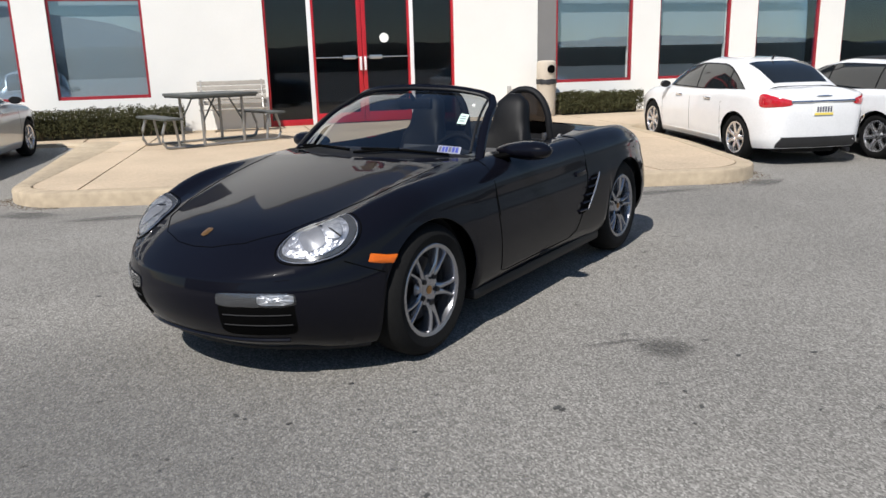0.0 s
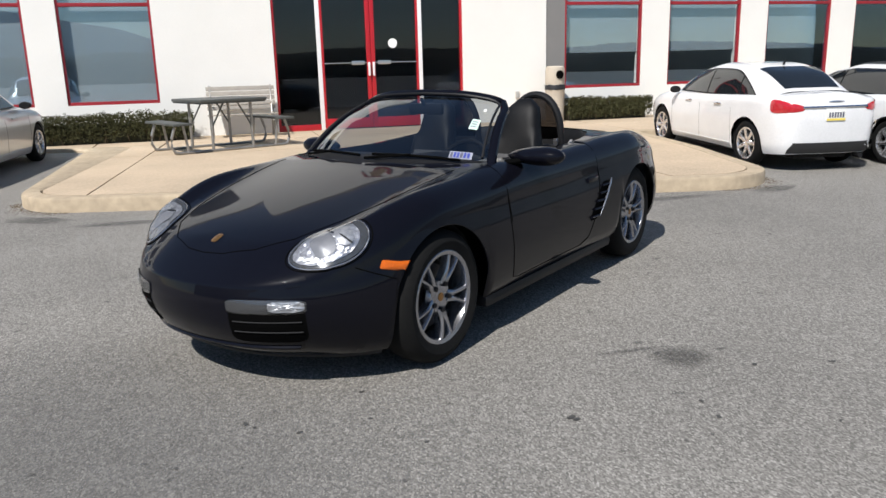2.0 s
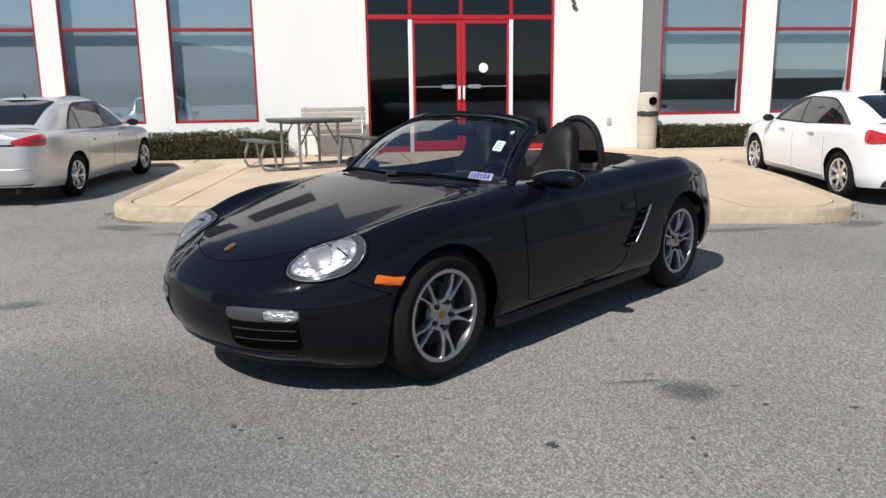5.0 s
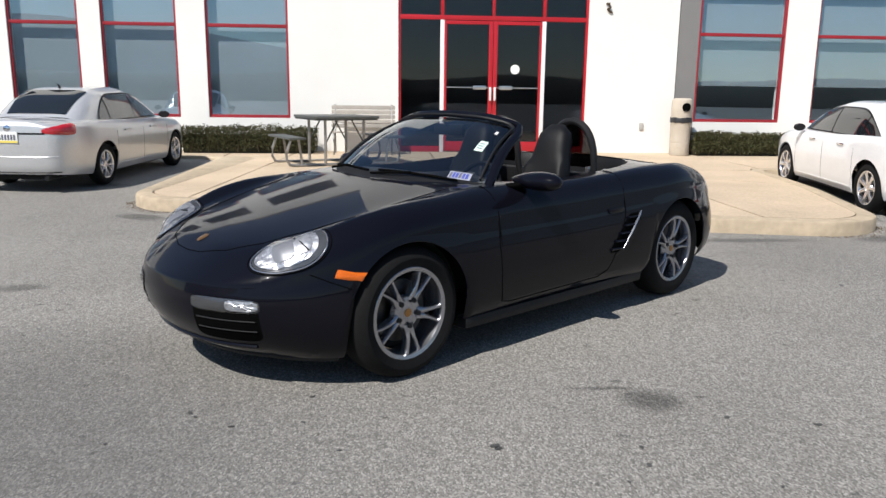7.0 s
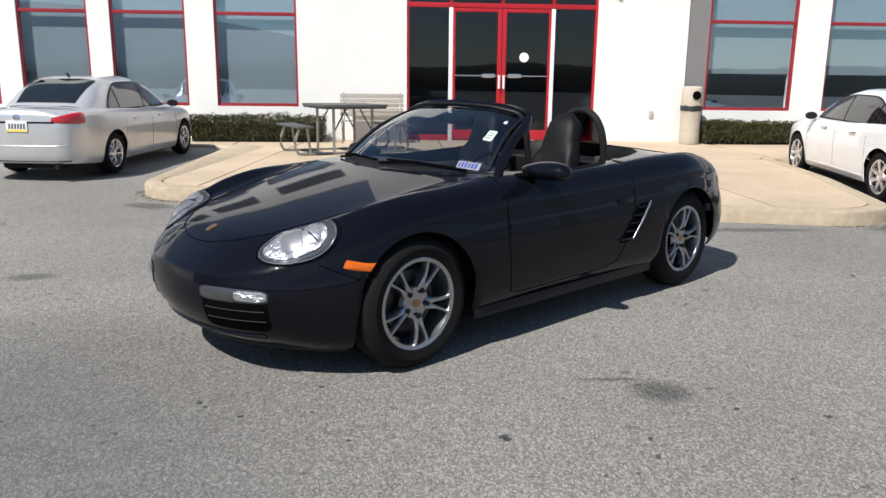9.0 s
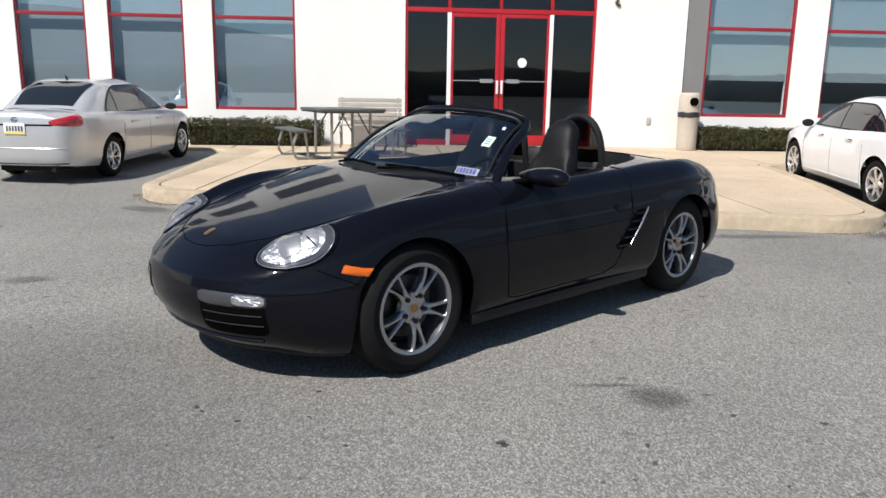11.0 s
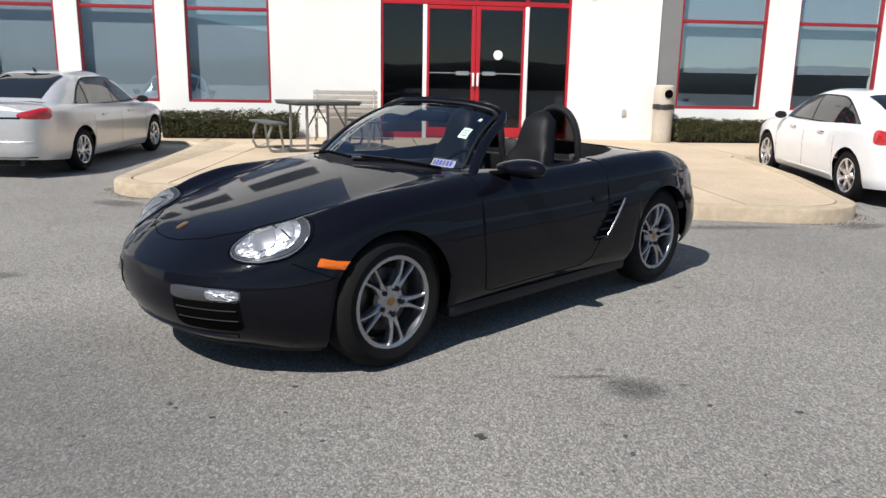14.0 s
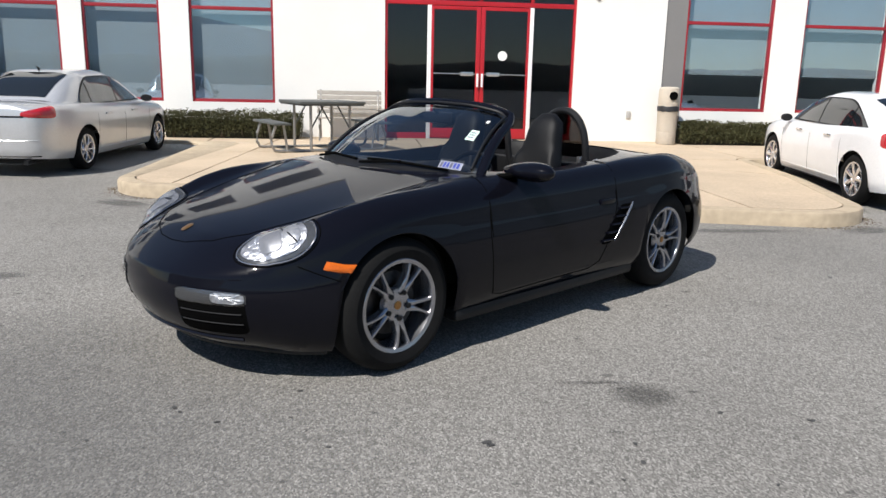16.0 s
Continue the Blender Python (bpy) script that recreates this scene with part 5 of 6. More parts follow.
    end_pane(sp["ws0"], sp["ws1"], 0.74, "windscreen", "dark sloping windscreen")
    end_pane(sp["rw0"], sp["rw1"], 0.54, "rear_window", "dark rear window")
    # tail lamps, plate, trims
    for s in (1, -1):
        bm, _ = patch(tr, (-sp["rear"] + 0.16, s * (sp["w"] - 0.20), sp["tz"]), Vector((0.13, s * 0.19, 0.012)), Vector((0, 0, sp["th"] * 0.8)), Vector((0.72, -s * 0.69, 0)), 0.006, 0.010, 36, 6, shape=4, keep=lambda c, q: (c, q * (0.95 + 0.42 * c)))
        part("tail_lamp", bm, P["redlens"], car_, "red tail lamp")
        bm, _ = patch(tr, (sp["front"] - 0.2, s * (sp["w"] - 0.2), 0.66), Vector((-0.13, s * 0.15, 0.01)), Vector((0, 0, 0.06)), Vector((-0.72, -s * 0.69, 0)), 0.006, 0.008, 26, 4, shape=3)
        part("headlight", bm, P["lampin"], car_, "clear headlamp")
    if plate:
        xr = drape(tr, [(-sp["rear"], 0, sp["pz"])], (1, 0, 0), 0.0)[0][0].x
        bm = bmesh.new()
        bm_box(bm, xr - 0.012, xr + 0.03, -0.155, 0.155, sp["pz"] - 0.078, sp["pz"] + 0.078, 0.004)
        pl_ = part("number_plate", bm, P["platew"], car_, "white plate with a yellow foot and dark bars")
        bm = bmesh.new()
        bm_box(bm, xr - 0.0145, xr - 0.010, -0.15, 0.15, sp["pz"] - 0.073, sp["pz"] - 0.043, 0)
        part("plate_band", bm, P["platey"], pl_, "yellow band")
        for k in range(6):
            bm = bmesh.new()
            bm_box(bm, xr - 0.015, xr - 0.010, -0.125 + k * 0.043, -0.098 + k * 0.043, sp["pz"] - 0.032, sp["pz"] + 0.04, 0)
            part("plate_bar", bm, P["bars"], pl_, "dark bar")
        seam(tr, [(-sp["rear"], y, sp["cz"]) for y in (-0.52, -0.26, 0, 0.26, 0.52)], (1, 0, 0), car_, 0.02 if lowblack else 0.012, P["chrome"] if lowblack else P["rubber"], "boot_trim", "trim bar on the boot lid")
        bm, _ = patch(tr, (-sp["rear"], 0, sp["cz"] + 0.07), Vector((0, 0.05 if not lowblack else 0.13, 0)), Vector((0, 0, 0.045 if not lowblack else 0.014)), (1, 0, 0), 0.003, 0.004, 20, 3)
        part("badge", bm, P["chrome"], car_, "plain bright badge")
    vy = [(-0.66 + 1.32 * k / 12) for k in range(13)]
    if lowblack:
        bm = bmesh.new()
        rows = []
        for z in (0.27, 0.33, 0.40, 0.42):
            rows.append([bm.verts.new(p) for p, _ in drape(tr, [(-sp["rear"] + 0.0, y * (1 if z < 0.37 else 0.93), z) for y in vy], (1, 0, 0), 0.008)])
        for A, B in zip(rows, rows[1:]):
            for i in range(12):
                bm.faces.new((A[i], A[i + 1], B[i + 1], B[i]))
        part("lower_bumper", bm, P["blackb"], car_, "black lower bumper insert", 60)
    else:
        seam(tr, [(-sp["rear"], y, 0.30) for y in vy], (1, 0, 0), car_, 0.010, P["trim"], "bumper_line", "dark line across the bumper")
        seam(tr, [(-sp["rear"], y, 0.52) for y in vy], (1, 0, 0), car_, 0.006, body_mat, "bumper_crease", "bumper crease")
    bm = bmesh.new()
    fx = sp["rw1"] + 0.12
    zr = spline(roofline, fx)
    bm_tube(bm, [(fx, 0, zr - 0.01), (fx - 0.03, 0, zr + 0.045), (fx - 0.09, 0, zr + 0.07)], [0.022, 0.014, 0.004], 8)
    part("roof_antenna", bm, P["trim"], car_, "small black roof antenna")
    bm = bmesh.new()
    bm_tube(bm, [(-sp["rear"] + 0.15, -0.5, 0.22), (-sp["rear"] + 0.03, -0.5, 0.22)], 0.035, 12)
    part("exhaust", bm, P["trim"], car_, "dark exhaust tip")
    return car_


P["blackb"] = mat("black_bumper_plastic", (0.02, 0.02, 0.021), 0.55, vary=0.2)
grey_window = mat("grey_car_window", (0.10, 0.105, 0.10), 0.04, vary=0.3, scale=3, coat=0.7)
glass_solid = mat("dark_window", (0.012, 0.014, 0.015), 0.03, vary=0.1, coat=0.6)

SILVER = dict(
    wb=2.65, R=0.317, rim=0.212, w=0.885, front=2.2, rear=2.425,
    plan=[(2.2, 0), (2.17, 0.38), (2.05, 0.64), (1.8, 0.79), (1.3, 0.875), (0, 0.885), (-1.3, 0.885), (-1.9, 0.85), (-2.2, 0.77), (-2.36, 0.6), (-2.41, 0.3), (-2.425, 0)],
    zc=[(2.2, 0.68), (2.0, 0.77), (1.5, 0.90), (1.0, 0.97), (0, 0.97), (-1.4, 1.02), (-1.8, 1.04), (-2.2, 1.035), (-2.35, 1.03), (-2.425, 1.0)],
    zf=[(2.2, 0.66), (1.9, 0.78), (1.3, 0.90), (0.8, 0.94), (0, 0.95), (-1.4, 0.99), (-2.0, 0.99), (-2.425, 0.95)],
    yf=[(2.2, 0.5), (1.5, 0.72), (0, 0.78), (-1.5, 0.78), (-2.0, 0.70), (-2.425, 0.5)],
    zw=[(2.2, 0.62), (1.8, 0.70), (1.3, 0.76), (0, 0.81), (-1.4, 0.86), (-2.0, 0.90), (-2.425, 0.93)],
    zl=[(2.2, 0.2), (1.3, 0.19), (0, 0.2), (-1.3, 0.2), (-2.425, 0.27)],
    hb=0.80, zb=0.93, roofline=[(1.02, 0.95), (0.66, 1.17), (0.24, 1.37), (-0.2, 1.46), (-0.85, 1.455), (-1.25, 1.35), (-1.74, 1.04)], wr=-1.28, wf=0.74, round=0.62, bow=(2.1, 0.58), cuts=(-1.28, -0.98, -0.16, 0.74), ws0=0.24, ws1=0.96, rw0=-1.68, rw1=-1.08, handles=(-0.62, 0.32), hz=0.80, gaps=(0.92, -0.05, -0.98), mx=0.72, tz=0.89, th=0.085, pz=0.79, cz=0.845)
WHITE = dict(
    wb=2.75, R=0.338, rim=0.232, w=0.88, front=2.28, rear=2.42,
    plan=[(2.28, 0), (2.24, 0.38), (2.1, 0.64), (1.85, 0.79), (1.35, 0.87), (0, 0.88), (-1.35, 0.885), (-1.9, 0.85), (-2.2, 0.77), (-2.36, 0.62), (-2.41, 0.35), (-2.42, 0)],
    zc=[(2.28, 0.70), (2.0, 0.82), (1.5, 0.94), (1.0, 1.01), (0, 1.0), (-1.4, 1.06), (-1.8, 1.085), (-2.2, 1.09), (-2.36, 1.085), (-2.42, 1.06)],
    zf=[(2.28, 0.68), (1.9, 0.82), (1.35, 0.94), (0.8, 0.97), (0, 0.985), (-1.4, 1.03), (-2.0, 1.03), (-2.42, 1.0)],
    yf=[(2.28, 0.5), (1.5, 0.72), (0, 0.77), (-1.5, 0.77), (-2.0, 0.70), (-2.42, 0.5)],
    zw=[(2.28, 0.64), (1.8, 0.73), (1.35, 0.80), (0, 0.85), (-1.4, 0.90), (-2.0, 0.94), (-2.42, 0.97)],
    zl=[(2.28, 0.2), (1.3, 0.2), (0, 0.21), (-1.3, 0.21), (-2.42, 0.26)],
    hb=0.80, zb=0.96, roofline=[(1.12, 0.99), (0.75, 1.20), (0.32, 1.39), (-0.15, 1.47), (-0.75, 1.465), (-1.2, 1.37), (-1.75, 1.09)], wr=-1.44, wf=0.82, round=0.85, bow=(2.0, 0.80), cuts=(-1.44, -0.98, -0.12, 0.82), ws0=0.30, ws1=1.06, rw0=-1.68, rw1=-1.08, handles=(-0.58, 0.36), hz=0.86, gaps=(0.95, -0.02, -0.98), mx=0.78, tz=0.90, th=0.095, pz=0.79, cz=0.90)


def squeeze(v):
    """Shortens the tail of a car's knots."""
    return [((-1.45 + (x + 1.45) * 0.80 if x < -1.45 else x), z) for x, z in v]


for key in ("plan", "zc", "zf", "yf", "zw", "zl"):
    WHITE[key] = squeeze(WHITE[key])
WHITE["rear"] = 1.45 + (2.42 - 1.45) * 0.80
WAGON = dict(WHITE)
WAGON.update(roofline=[(1.12, 0.99), (0.6, 1.22), (0.1, 1.40), (-0.3, 1.47), (-1.4, 1.45), (-1.85, 1.34), (-2.15, 1.10)], wr=-1.95, round=0.3, bow=(2.4, 0.62), cuts=(-1.95, -1.12, -0.12, 0.76), rw0=-2.12, rw1=-1.80, wb=2.6, R=0.335)
sedan("sedan", Matrix.Translation((-3.82, 12.39, gz(12.4))) @ pose(0, 0, 0, 0, -1.2, 82.4) @ Matrix.Diagonal((0.92, 0.90, 0.915, 1)), "silver four-door sedan parked facing the building", "parked cars", SILVER, P["silver"], grey_window, spokes=(5, 0.30))
sedan("sedan", Matrix.Translation((7.39, 10.03, gz(10.0))) @ pose(0, 0, 0, 0, -1.2, 81.5) @ Matrix.Diagonal((0.97, 0.82, 0.90, 1)), "white four-door sedan with a black lower bumper beside the apron", "parked cars", WHITE, P["white"], glass_solid, True, spokes=(7, 0))
sedan("wagon", Matrix.Translation((9.05, 9.25, gz(9.3))) @ pose(0, 0, 0, 0, -1.0, 84) @ Matrix.Diagonal((0.95, 0.92, 0.88, 1)), "white wagon with a dark roof parked beyond the sedan", "parked cars", WAGON, P["white"], glass_solid, roof_mat=P["trim"], spokes=(6, 0))


# ---- hedges ----
def hedge(x0, x1, y0, y1, z0, z1, seed):
    rnd = random.Random(seed)
    verts, faces = [], []
    for k in range(16000):
        x = rnd.uniform(x0, x1)
        y = rnd.uniform(y0, y1)
        top = z1 + 0.09 * noise.noise((x * 3.1, y * 3.0, seed)) + 0.06 * noise.noise((x * 9, y * 9, seed))
        d = rnd.random()
        z = z0 + 0.05 + (top - z0 - 0.05) * d**0.55
        bulge = 0.05 * noise.noise((x * 5, z * 6, seed + 3))
        if rnd.random() < 0.55:
            y = y0 + abs(rnd.gauss(0, 0.05)) + bulge
        c = Vector((x, y, z))
        a = Vector((rnd.gauss(0, 1), rnd.gauss(0, 1), rnd.gauss(0.5, 1))).normalized()
        b = a.cross(Vector((rnd.gauss(0, 1), rnd.gauss(0, 1), rnd.gauss(0, 1)))).normalized()
        l_ = rnd.uniform(0.010, 0.028)
        i = len(verts)
        verts += [c - a * l_, c + b * l_ * 0.42, c + a * l_, c - b * l_ * 0.42]
        faces.append((i, i + 1, i + 2, i + 3))
    h_ = thing("hedge", Matrix.Identity(4), "clipped low evergreen hedge against the white wall", "hedge", "wall hedges")
    me = bpy.data.meshes.new("leaves")
    me.from_pydata([tuple(v) for v in verts], [], faces)
    me.materials.append(M["hedge"])
    ob = new("leaves", me)
    ob.parent = h_
    tagged(ob, "small dull green leaves", kind="stuff")
    bm = bmesh.new()
    for k in range(90):
        x = rnd.uniform(x0 + 0.05, x1 - 0.05)
        y = rnd.uniform(y0 + 0.08, y1 - 0.05)
        p = [(x, y, z0 - 0.03)]
        for j in range(3):
            p.append((p[-1][0] + rnd.uniform(-0.06, 0.06), p[-1][1] + rnd.uniform(-0.04, 0.04), z0 + (z1 - z0) * (j + 1) / 3.4))
        bm_tube(bm, p, [0.009, 0.007, 0.005, 0.003], 5)
    tagged(part("stems", bm, M["hedge_dry"], h_, "thin brown stems"), kind="stuff")
    # dark core box: shading deep among the leaves is put into its colour
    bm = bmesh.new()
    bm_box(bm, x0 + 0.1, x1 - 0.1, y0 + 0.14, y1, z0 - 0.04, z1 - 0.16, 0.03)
    part("inner_growth", bm, M["hedge_core"], h_, "dark core with the hedge's inner shading in its colour")
    return h_


M["hedge_core"] = mat("hedge_dark_core", (0.02, 0.022, 0.012), 0.95, vary=0.4, scale=20, bump=0.8, bscale=40)
hedge(-3.3, -0.62, 15.02, 15.6, 0.19, 0.70, 4)
hedge(6.95, 8.95, 15.05, 15.6, 0.19, 0.66, 9)

# ---- picnic table: square top, two bench seats, bent tube legs ----
tb = thing("picnic_table", Matrix.Translation((-0.15, 13.25, pz(13.25))) @ pose(0, 0, 0, 0, 0, 23.5), "square grey picnic table with two attached benches on bent steel legs", "picnic table")
bm = bmesh.new()
bm_box(bm, -0.56, 0.56, -0.58, 0.58, 0.765, 0.81, 0.012)
bm_box(bm, -0.54, 0.54, -0.56, 0.56, 0.74, 0.765, 0.004)
part("tabletop", bm, M["table"], tb, "dark grey coated square tabletop")
for s in (-1, 1):
    bm = bmesh.new()
    bm_box(bm, s * 0.87 - 0.14, s * 0.87 + 0.14, -0.62, 0.62, 0.44, 0.475, 0.01)
    part("bench_seat", bm, M["table"], tb, "dark grey bench seat")
for y in (-0.42, 0.42):
    bm = bmesh.new()
    pts = [(-0.93, y, 0.42), (-0.99, y, 0.25), (-1.0, y, 0.12), (-0.95, y, 0.03), (-0.86, y, 0.018), (0.86, y, 0.018), (0.95, y, 0.03), (1.0, y, 0.12), (0.99, y, 0.25), (0.93, y, 0.42)]
    bm_tube(bm, pts, 0.023, 8)
    part("base_tube", bm, M["galv"], tb, "bent galvanised base tube")
    for s in (-1, 1):
        bm = bmesh.new()
        bm_tube(bm, [(s * 0.80, y, 0.44), (s * 0.74, y, 0.02)], 0.021, 8)
        part("seat_leg", bm, M["galv"], tb)
        bm = bmesh.new()
        bm_tube(bm, [(s * 0.34, y, 0.75), (s * 0.34, y, 0.02)], 0.025, 8)
        part("leg", bm, M["galv"], tb)
        bm = bmesh.new()
        bm_tube(bm, [(s * 0.34, y, 0.36), (s * 0.12, y, 0.745)], 0.013, 6)
        part("brace", bm, M["table"], tb)

# ---- slatted bench against the wall ----
bn = thing("bench", Matrix.Translation((0.27, 15.28, pz(15.28) - 0.004)), "weathered grey slatted wooden bench by the entrance", "bench")
for k in range(5):
    bm = bmesh.new()
    bm_box(bm, -0.63, 0.63, -0.012, 0.012, 0, 0.075, 0.005)
    part("back_slat", transformed(bm, Matrix.Translation((0, 0.13 + 0.022 * k, 0.50 + k * 0.09)) @ Matrix.Rotation(radians(-12), 4, "X")), M["wood"], bn)
for k in range(4):
    bm = bmesh.new()
    bm_box(bm, -0.63, 0.63, -0.045, 0.045, -0.012, 0.012, 0.005)
    part("seat_slat", transformed(bm, Matrix.Translation((0, -0.30 + 0.105 * k, 0.43 - 0.006 * k))), M["wood"], bn)
for x in (-0.56, 0.56):
    bm = bmesh.new()
    bm_tube(bm, [(x, -0.34, 0.0), (x, -0.33, 0.30), (x, -0.30, 0.41), (x, 0.05, 0.39), (x, 0.12, 0.45), (x, 0.245, 0.95)], 0.02, 8)
    bm_tube(bm, [(x, 0.16, 0.0), (x, 0.10, 0.2), (x, 0.05, 0.39)], 0.02, 8)
    part("side_frame", bm, M["galv"], bn, "dark metal side frame")
    bm = bmesh.new()
    bm_tube(bm, [(x, -0.33, 0.40), (x, -0.34, 0.60), (x, -0.2, 0.64), (x, 0.17, 0.63)], 0.018, 8)
    part("armrest", bm, M["wood"], bn)

# ---- litter bin ----
bi = thing("litter_bin", Matrix.Translation((6.70, 15.25, pz(15.25))), "round pebble-faced concrete litter bin with a round side opening", "litter bin")
bm = bmesh.new()
bm_lathe(bm, [(0.0, 0), (0.185, 0), (0.195, 0.02), (0.195, 0.25), (0.19, 0.255), (0.19, 0.265), (0.197, 0.27), (0.205, 0.70), (0.21, 0.71), (0.21, 0.74), (0.0, 0.74)], 36)
part("body", bm, M["bin"], bi)
bm = bmesh.new()
rnd = random.Random(5)
bm_lathe(bm, [(0.205, 0.66), (0.216, 0.665), (0.217, 0.745), (0.212, 0.76), (0.19, 0.765)], 36)
for v in bm.verts:
    v.co.z += 0.02 * noise.noise(v.co * 14)
part("bag", bm, M["blackplastic"], bi, "black bin bag folded over the rim")
bm = bmesh.new()
bm_lathe(bm, [(0.2, 0.755), (0.205, 0.78), (0.205, 1.06), (0.19, 1.12), (0.15, 1.145), (0.0, 1.15)], 36)
part("hood", bm, M["bin"], bi, "domed concrete hood")
bm = bmesh.new()
d = Vector((0.05, -1, 0)).normalized()
mt = Matrix.Translation(d * 0.21 + Vector((0, 0, 0.97))) @ d.to_track_quat("Z", "Y").to_matrix().to_4x4()
bm_lathe(bm, [(0.0, 0.002), (0.075, -0.006), (0.085, -0.006), (0.088, 0.012), (0.08, 0.014), (0.075, 0.006)], 26, mt)
part("opening", bm, P["rubber"], bi, "dark round opening")


# ---- stains, patches and grit on the asphalt ----
def blot(x, y, rx, ry, seed, name="stain", material="stain", turn=0.0, h=0.004):
    bm = bmesh.new()
    n = 26
    ring = []
    for k in range(n):
        a = 2 * math.pi * k / n
        r = 1 + 0.35 * noise.noise((math.cos(a) * 1.6 + seed, math.sin(a) * 1.6, seed * 0.7)) + 0.12 * noise.noise((math.cos(a) * 5 + seed, math.sin(a) * 5, seed))
        px, py = rx * r * math.cos(a), ry * r * math.sin(a)
        ring.append((x + px * math.cos(turn) - py * math.sin(turn), y + px * math.sin(turn) + py * math.cos(turn)))
    bm_poly(bm, [(p[0], p[1], gz(p[1]) + h) for p in ring])
    return tagged(finish(bm, name, M[material], 0), "dark oily stain soaked into the asphalt" if material == "stainsoft" else "small dark spot on the asphalt", "stain", "asphalt stains", "structure")


def soft_mark(name, dark):
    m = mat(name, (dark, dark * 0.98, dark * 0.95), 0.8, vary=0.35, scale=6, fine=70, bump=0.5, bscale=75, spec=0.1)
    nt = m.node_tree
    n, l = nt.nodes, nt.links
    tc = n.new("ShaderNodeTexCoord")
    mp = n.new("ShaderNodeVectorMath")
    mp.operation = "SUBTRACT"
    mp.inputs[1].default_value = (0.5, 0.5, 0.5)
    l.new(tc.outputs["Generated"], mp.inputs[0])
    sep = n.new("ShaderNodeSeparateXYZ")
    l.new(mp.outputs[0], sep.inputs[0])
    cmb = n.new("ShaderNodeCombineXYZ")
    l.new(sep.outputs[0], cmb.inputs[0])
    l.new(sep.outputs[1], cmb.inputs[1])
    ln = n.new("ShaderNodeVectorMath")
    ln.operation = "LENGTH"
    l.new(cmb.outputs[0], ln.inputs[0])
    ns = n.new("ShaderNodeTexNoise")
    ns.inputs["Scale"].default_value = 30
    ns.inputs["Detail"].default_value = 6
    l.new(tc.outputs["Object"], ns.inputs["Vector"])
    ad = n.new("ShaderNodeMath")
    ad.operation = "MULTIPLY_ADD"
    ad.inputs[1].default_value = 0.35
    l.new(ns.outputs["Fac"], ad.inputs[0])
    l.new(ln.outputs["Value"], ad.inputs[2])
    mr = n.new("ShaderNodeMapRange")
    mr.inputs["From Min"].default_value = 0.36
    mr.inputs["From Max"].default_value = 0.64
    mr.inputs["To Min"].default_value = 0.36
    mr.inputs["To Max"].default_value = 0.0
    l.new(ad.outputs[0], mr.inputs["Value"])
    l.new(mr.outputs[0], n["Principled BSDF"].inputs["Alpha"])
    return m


M["stainsoft"] = soft_mark("soaked_oil", 0.06)
M["stainfaint"] = soft_mark("faint_stain", 0.11)
# broad soft patch, added to darken the near left asphalt
M["broaddark"] = soft_mark("broad_dark", 0.17)
blot(-1.5, 2.5, 2.6, 2.0, 14, "worn_patch", "broaddark", 0.4, 0.002)
blot(1.84, 3.22, 0.17, 0.15, 2, "oil_stain", "stainsoft", -0.3)
blot(1.62, 3.36, 0.22, 0.025, 5, "oil_streak", "stainsoft", 0.0)
rnd = random.Random(11)
for k in range(230):
    y = rnd.uniform(1.3, 9.5) if k < 210 else rnd.uniform(9, 12)
    x = rnd.uniform(-0.75, 0.95) * (y * 0.62 + 0.6) + 0.4
    if abs((x - 1.2) * 0.629 - (y - 4.9) * 0.777) < 0.75 and abs((x - 1.2) * 0.777 + (y - 4.9) * 0.629) < 2.1:
        continue
    r = (0.005 + 0.012 * rnd.random() ** 2) * (0.65 if y < 3.6 else 1.0)
    blot(x, y, r * rnd.uniform(1, 2.2), r, k, "spot", "stain" if rnd.random() < 0.7 else "stainsoft", rnd.uniform(0, 3))
for k in range(90):
    y = rnd.uniform(1.6, 7.5)
    x = rnd.uniform(-0.8, 0.95) * (y * 0.6 + 0.5) + 0.5
    if abs((x - 1.2) * 0.629 - (y - 4.9) * 0.777) < 0.95 and abs((x - 1.2) * 0.777 + (y - 4.9) * 0.629) < 2.2:
        continue
    r = rnd.uniform(0.010, 0.024)
    blot(x, y, r * rnd.uniform(1.2, 2.4), r, 300 + k, "smudge", "stainfaint" if k % 3 else "stainsoft", rnd.uniform(-0.4, 0.4))
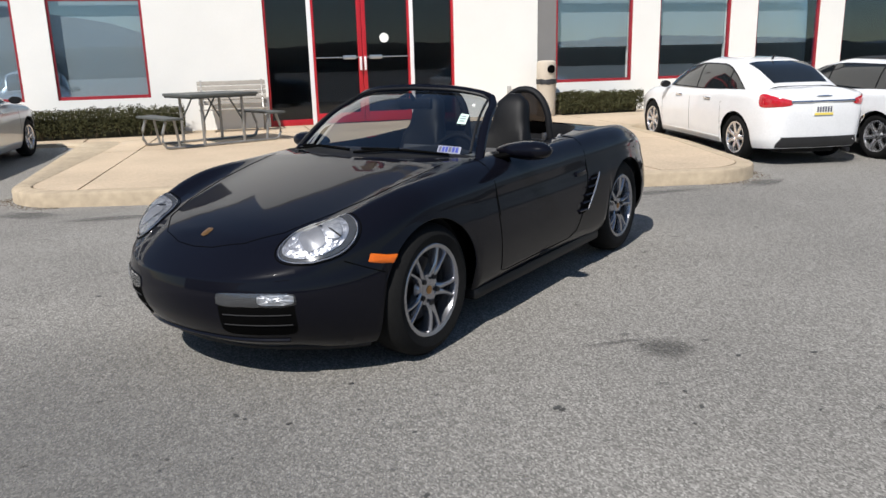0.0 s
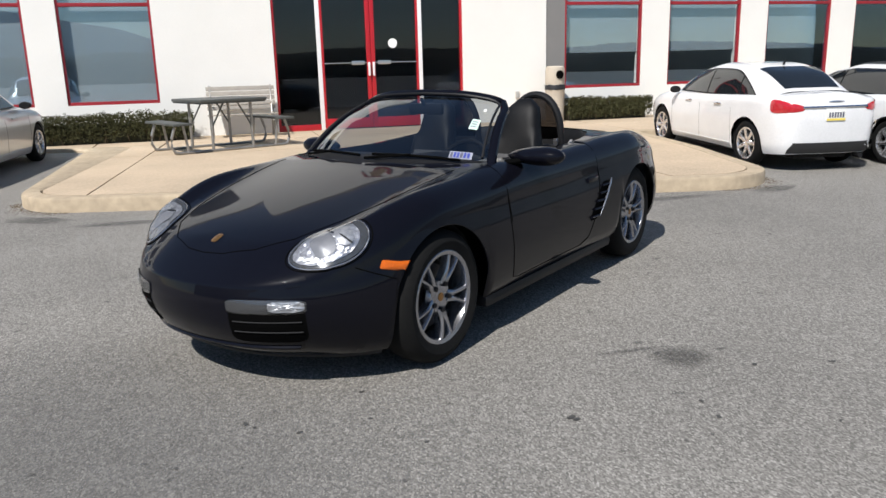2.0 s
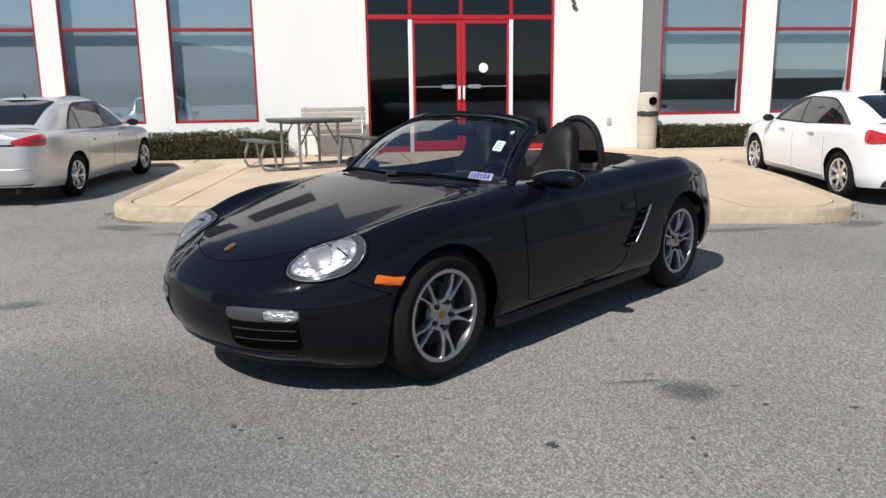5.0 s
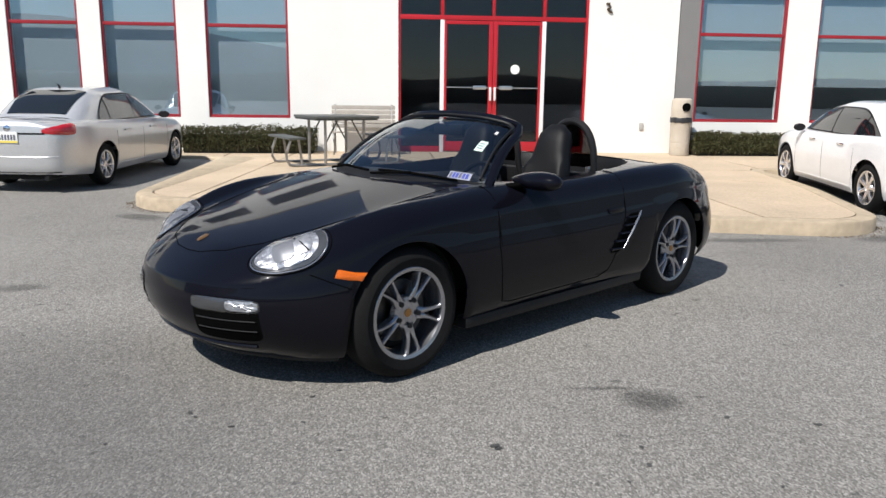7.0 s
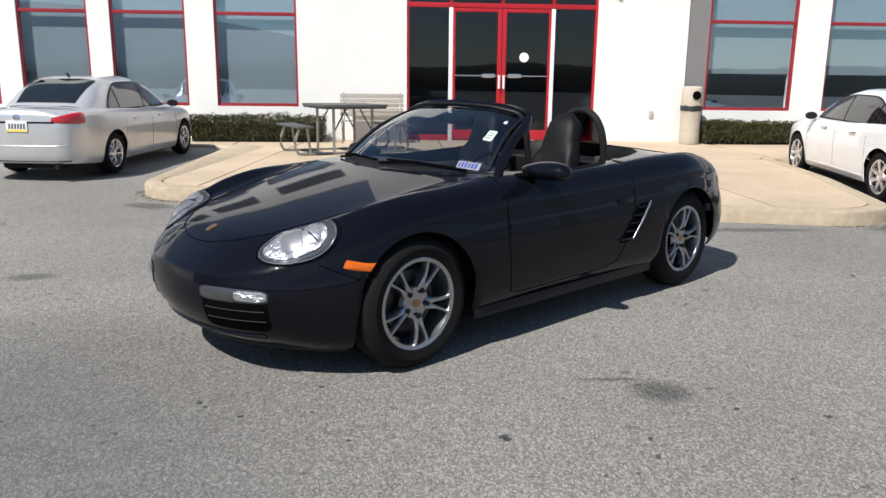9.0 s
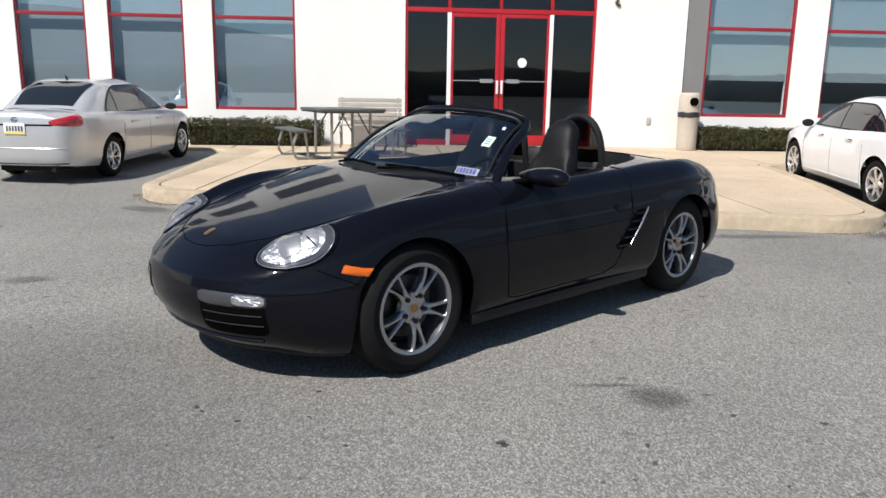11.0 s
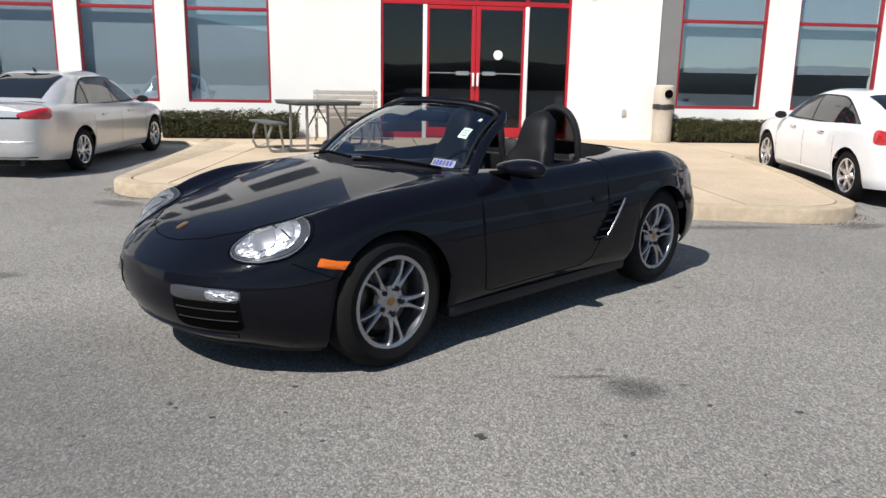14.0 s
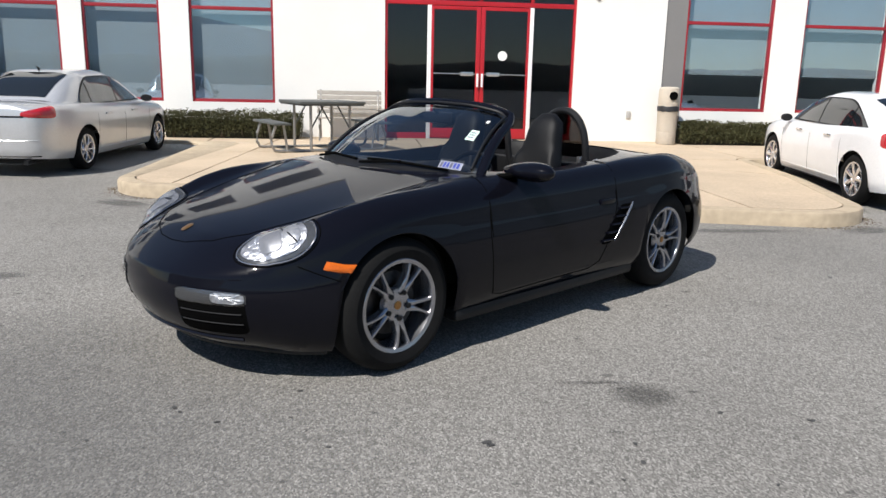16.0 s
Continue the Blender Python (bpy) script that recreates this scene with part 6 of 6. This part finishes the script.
blot(1.063, 2.79, 0.022, 0.014, 3, "tar_spot", "stain", 0.5, 0.005)
blot(1.075, 2.765, 0.018, 0.008, 8, "tar_spot", "stain", 0.5, 0.005)
blot(0.30, 3.33, 0.012, 0.009, 3, "tar_spot", "stain", 0.5, 0.005)

# litter and grit gathered along the foot of the curb
rnd = random.Random(21)
verts, faces = [], []
low_edge = [p for p in APRON if p.y < 13.0]
for k in range(1500):
    i = rnd.randrange(len(low_edge) - 1)
    p = low_edge[i].lerp(low_edge[i + 1], rnd.random())
    out_ = (p - Vector((2.0, 11.5))).normalized()
    q = p + out_ * (0.01 + abs(rnd.gauss(0, 0.07)))
    r = rnd.uniform(0.004, 0.014)
    z = gz(q.y)
    i0 = len(verts)
    a = rnd.uniform(0, 3.1)
    ca, sa = math.cos(a) * r, math.sin(a) * r
    verts += [(q.x + ca, q.y + sa, z), (q.x - sa * 0.7, q.y + ca * 0.7, z), (q.x - ca, q.y - sa, z), (q.x + sa * 0.7, q.y - ca * 0.7, z), (q.x, q.y, z + r * 0.6)]
    faces += [(i0, i0 + 1, i0 + 4), (i0 + 1, i0 + 2, i0 + 4), (i0 + 2, i0 + 3, i0 + 4), (i0 + 3, i0, i0 + 4)]
me = bpy.data.meshes.new("gutter_grit")
me.from_pydata(verts, [], faces)
me.materials.append(M["hedge_dry"])
tagged(new("gutter_grit", me), "brown grit and leaf bits along the curb foot", "grit", kind="stuff")
for k, (x, y, rx, ry, tn) in enumerate(((-2.0, 8.5, 0.5, 0.16, -0.6), (-1.2, 8.0, 0.7, 0.12, -0.15), (4.2, 7.05, 0.8, 0.12, -0.05), (5.6, 7.1, 0.5, 0.14, 0.5), (6.35, 8.6, 0.6, 0.14, 1.35), (-3.4, 11.0, 0.5, 0.3, 0.2), (7.6, 8.2, 0.6, 0.25, 0.1), (-1.9, 5.4, 0.25, 0.12, 0.4), (3.0, 2.2, 0.3, 0.1, 0.8))):
    blot(x, y, rx, ry, 40 + k, "gutter_stain", "stainfaint", tn, 0.003)
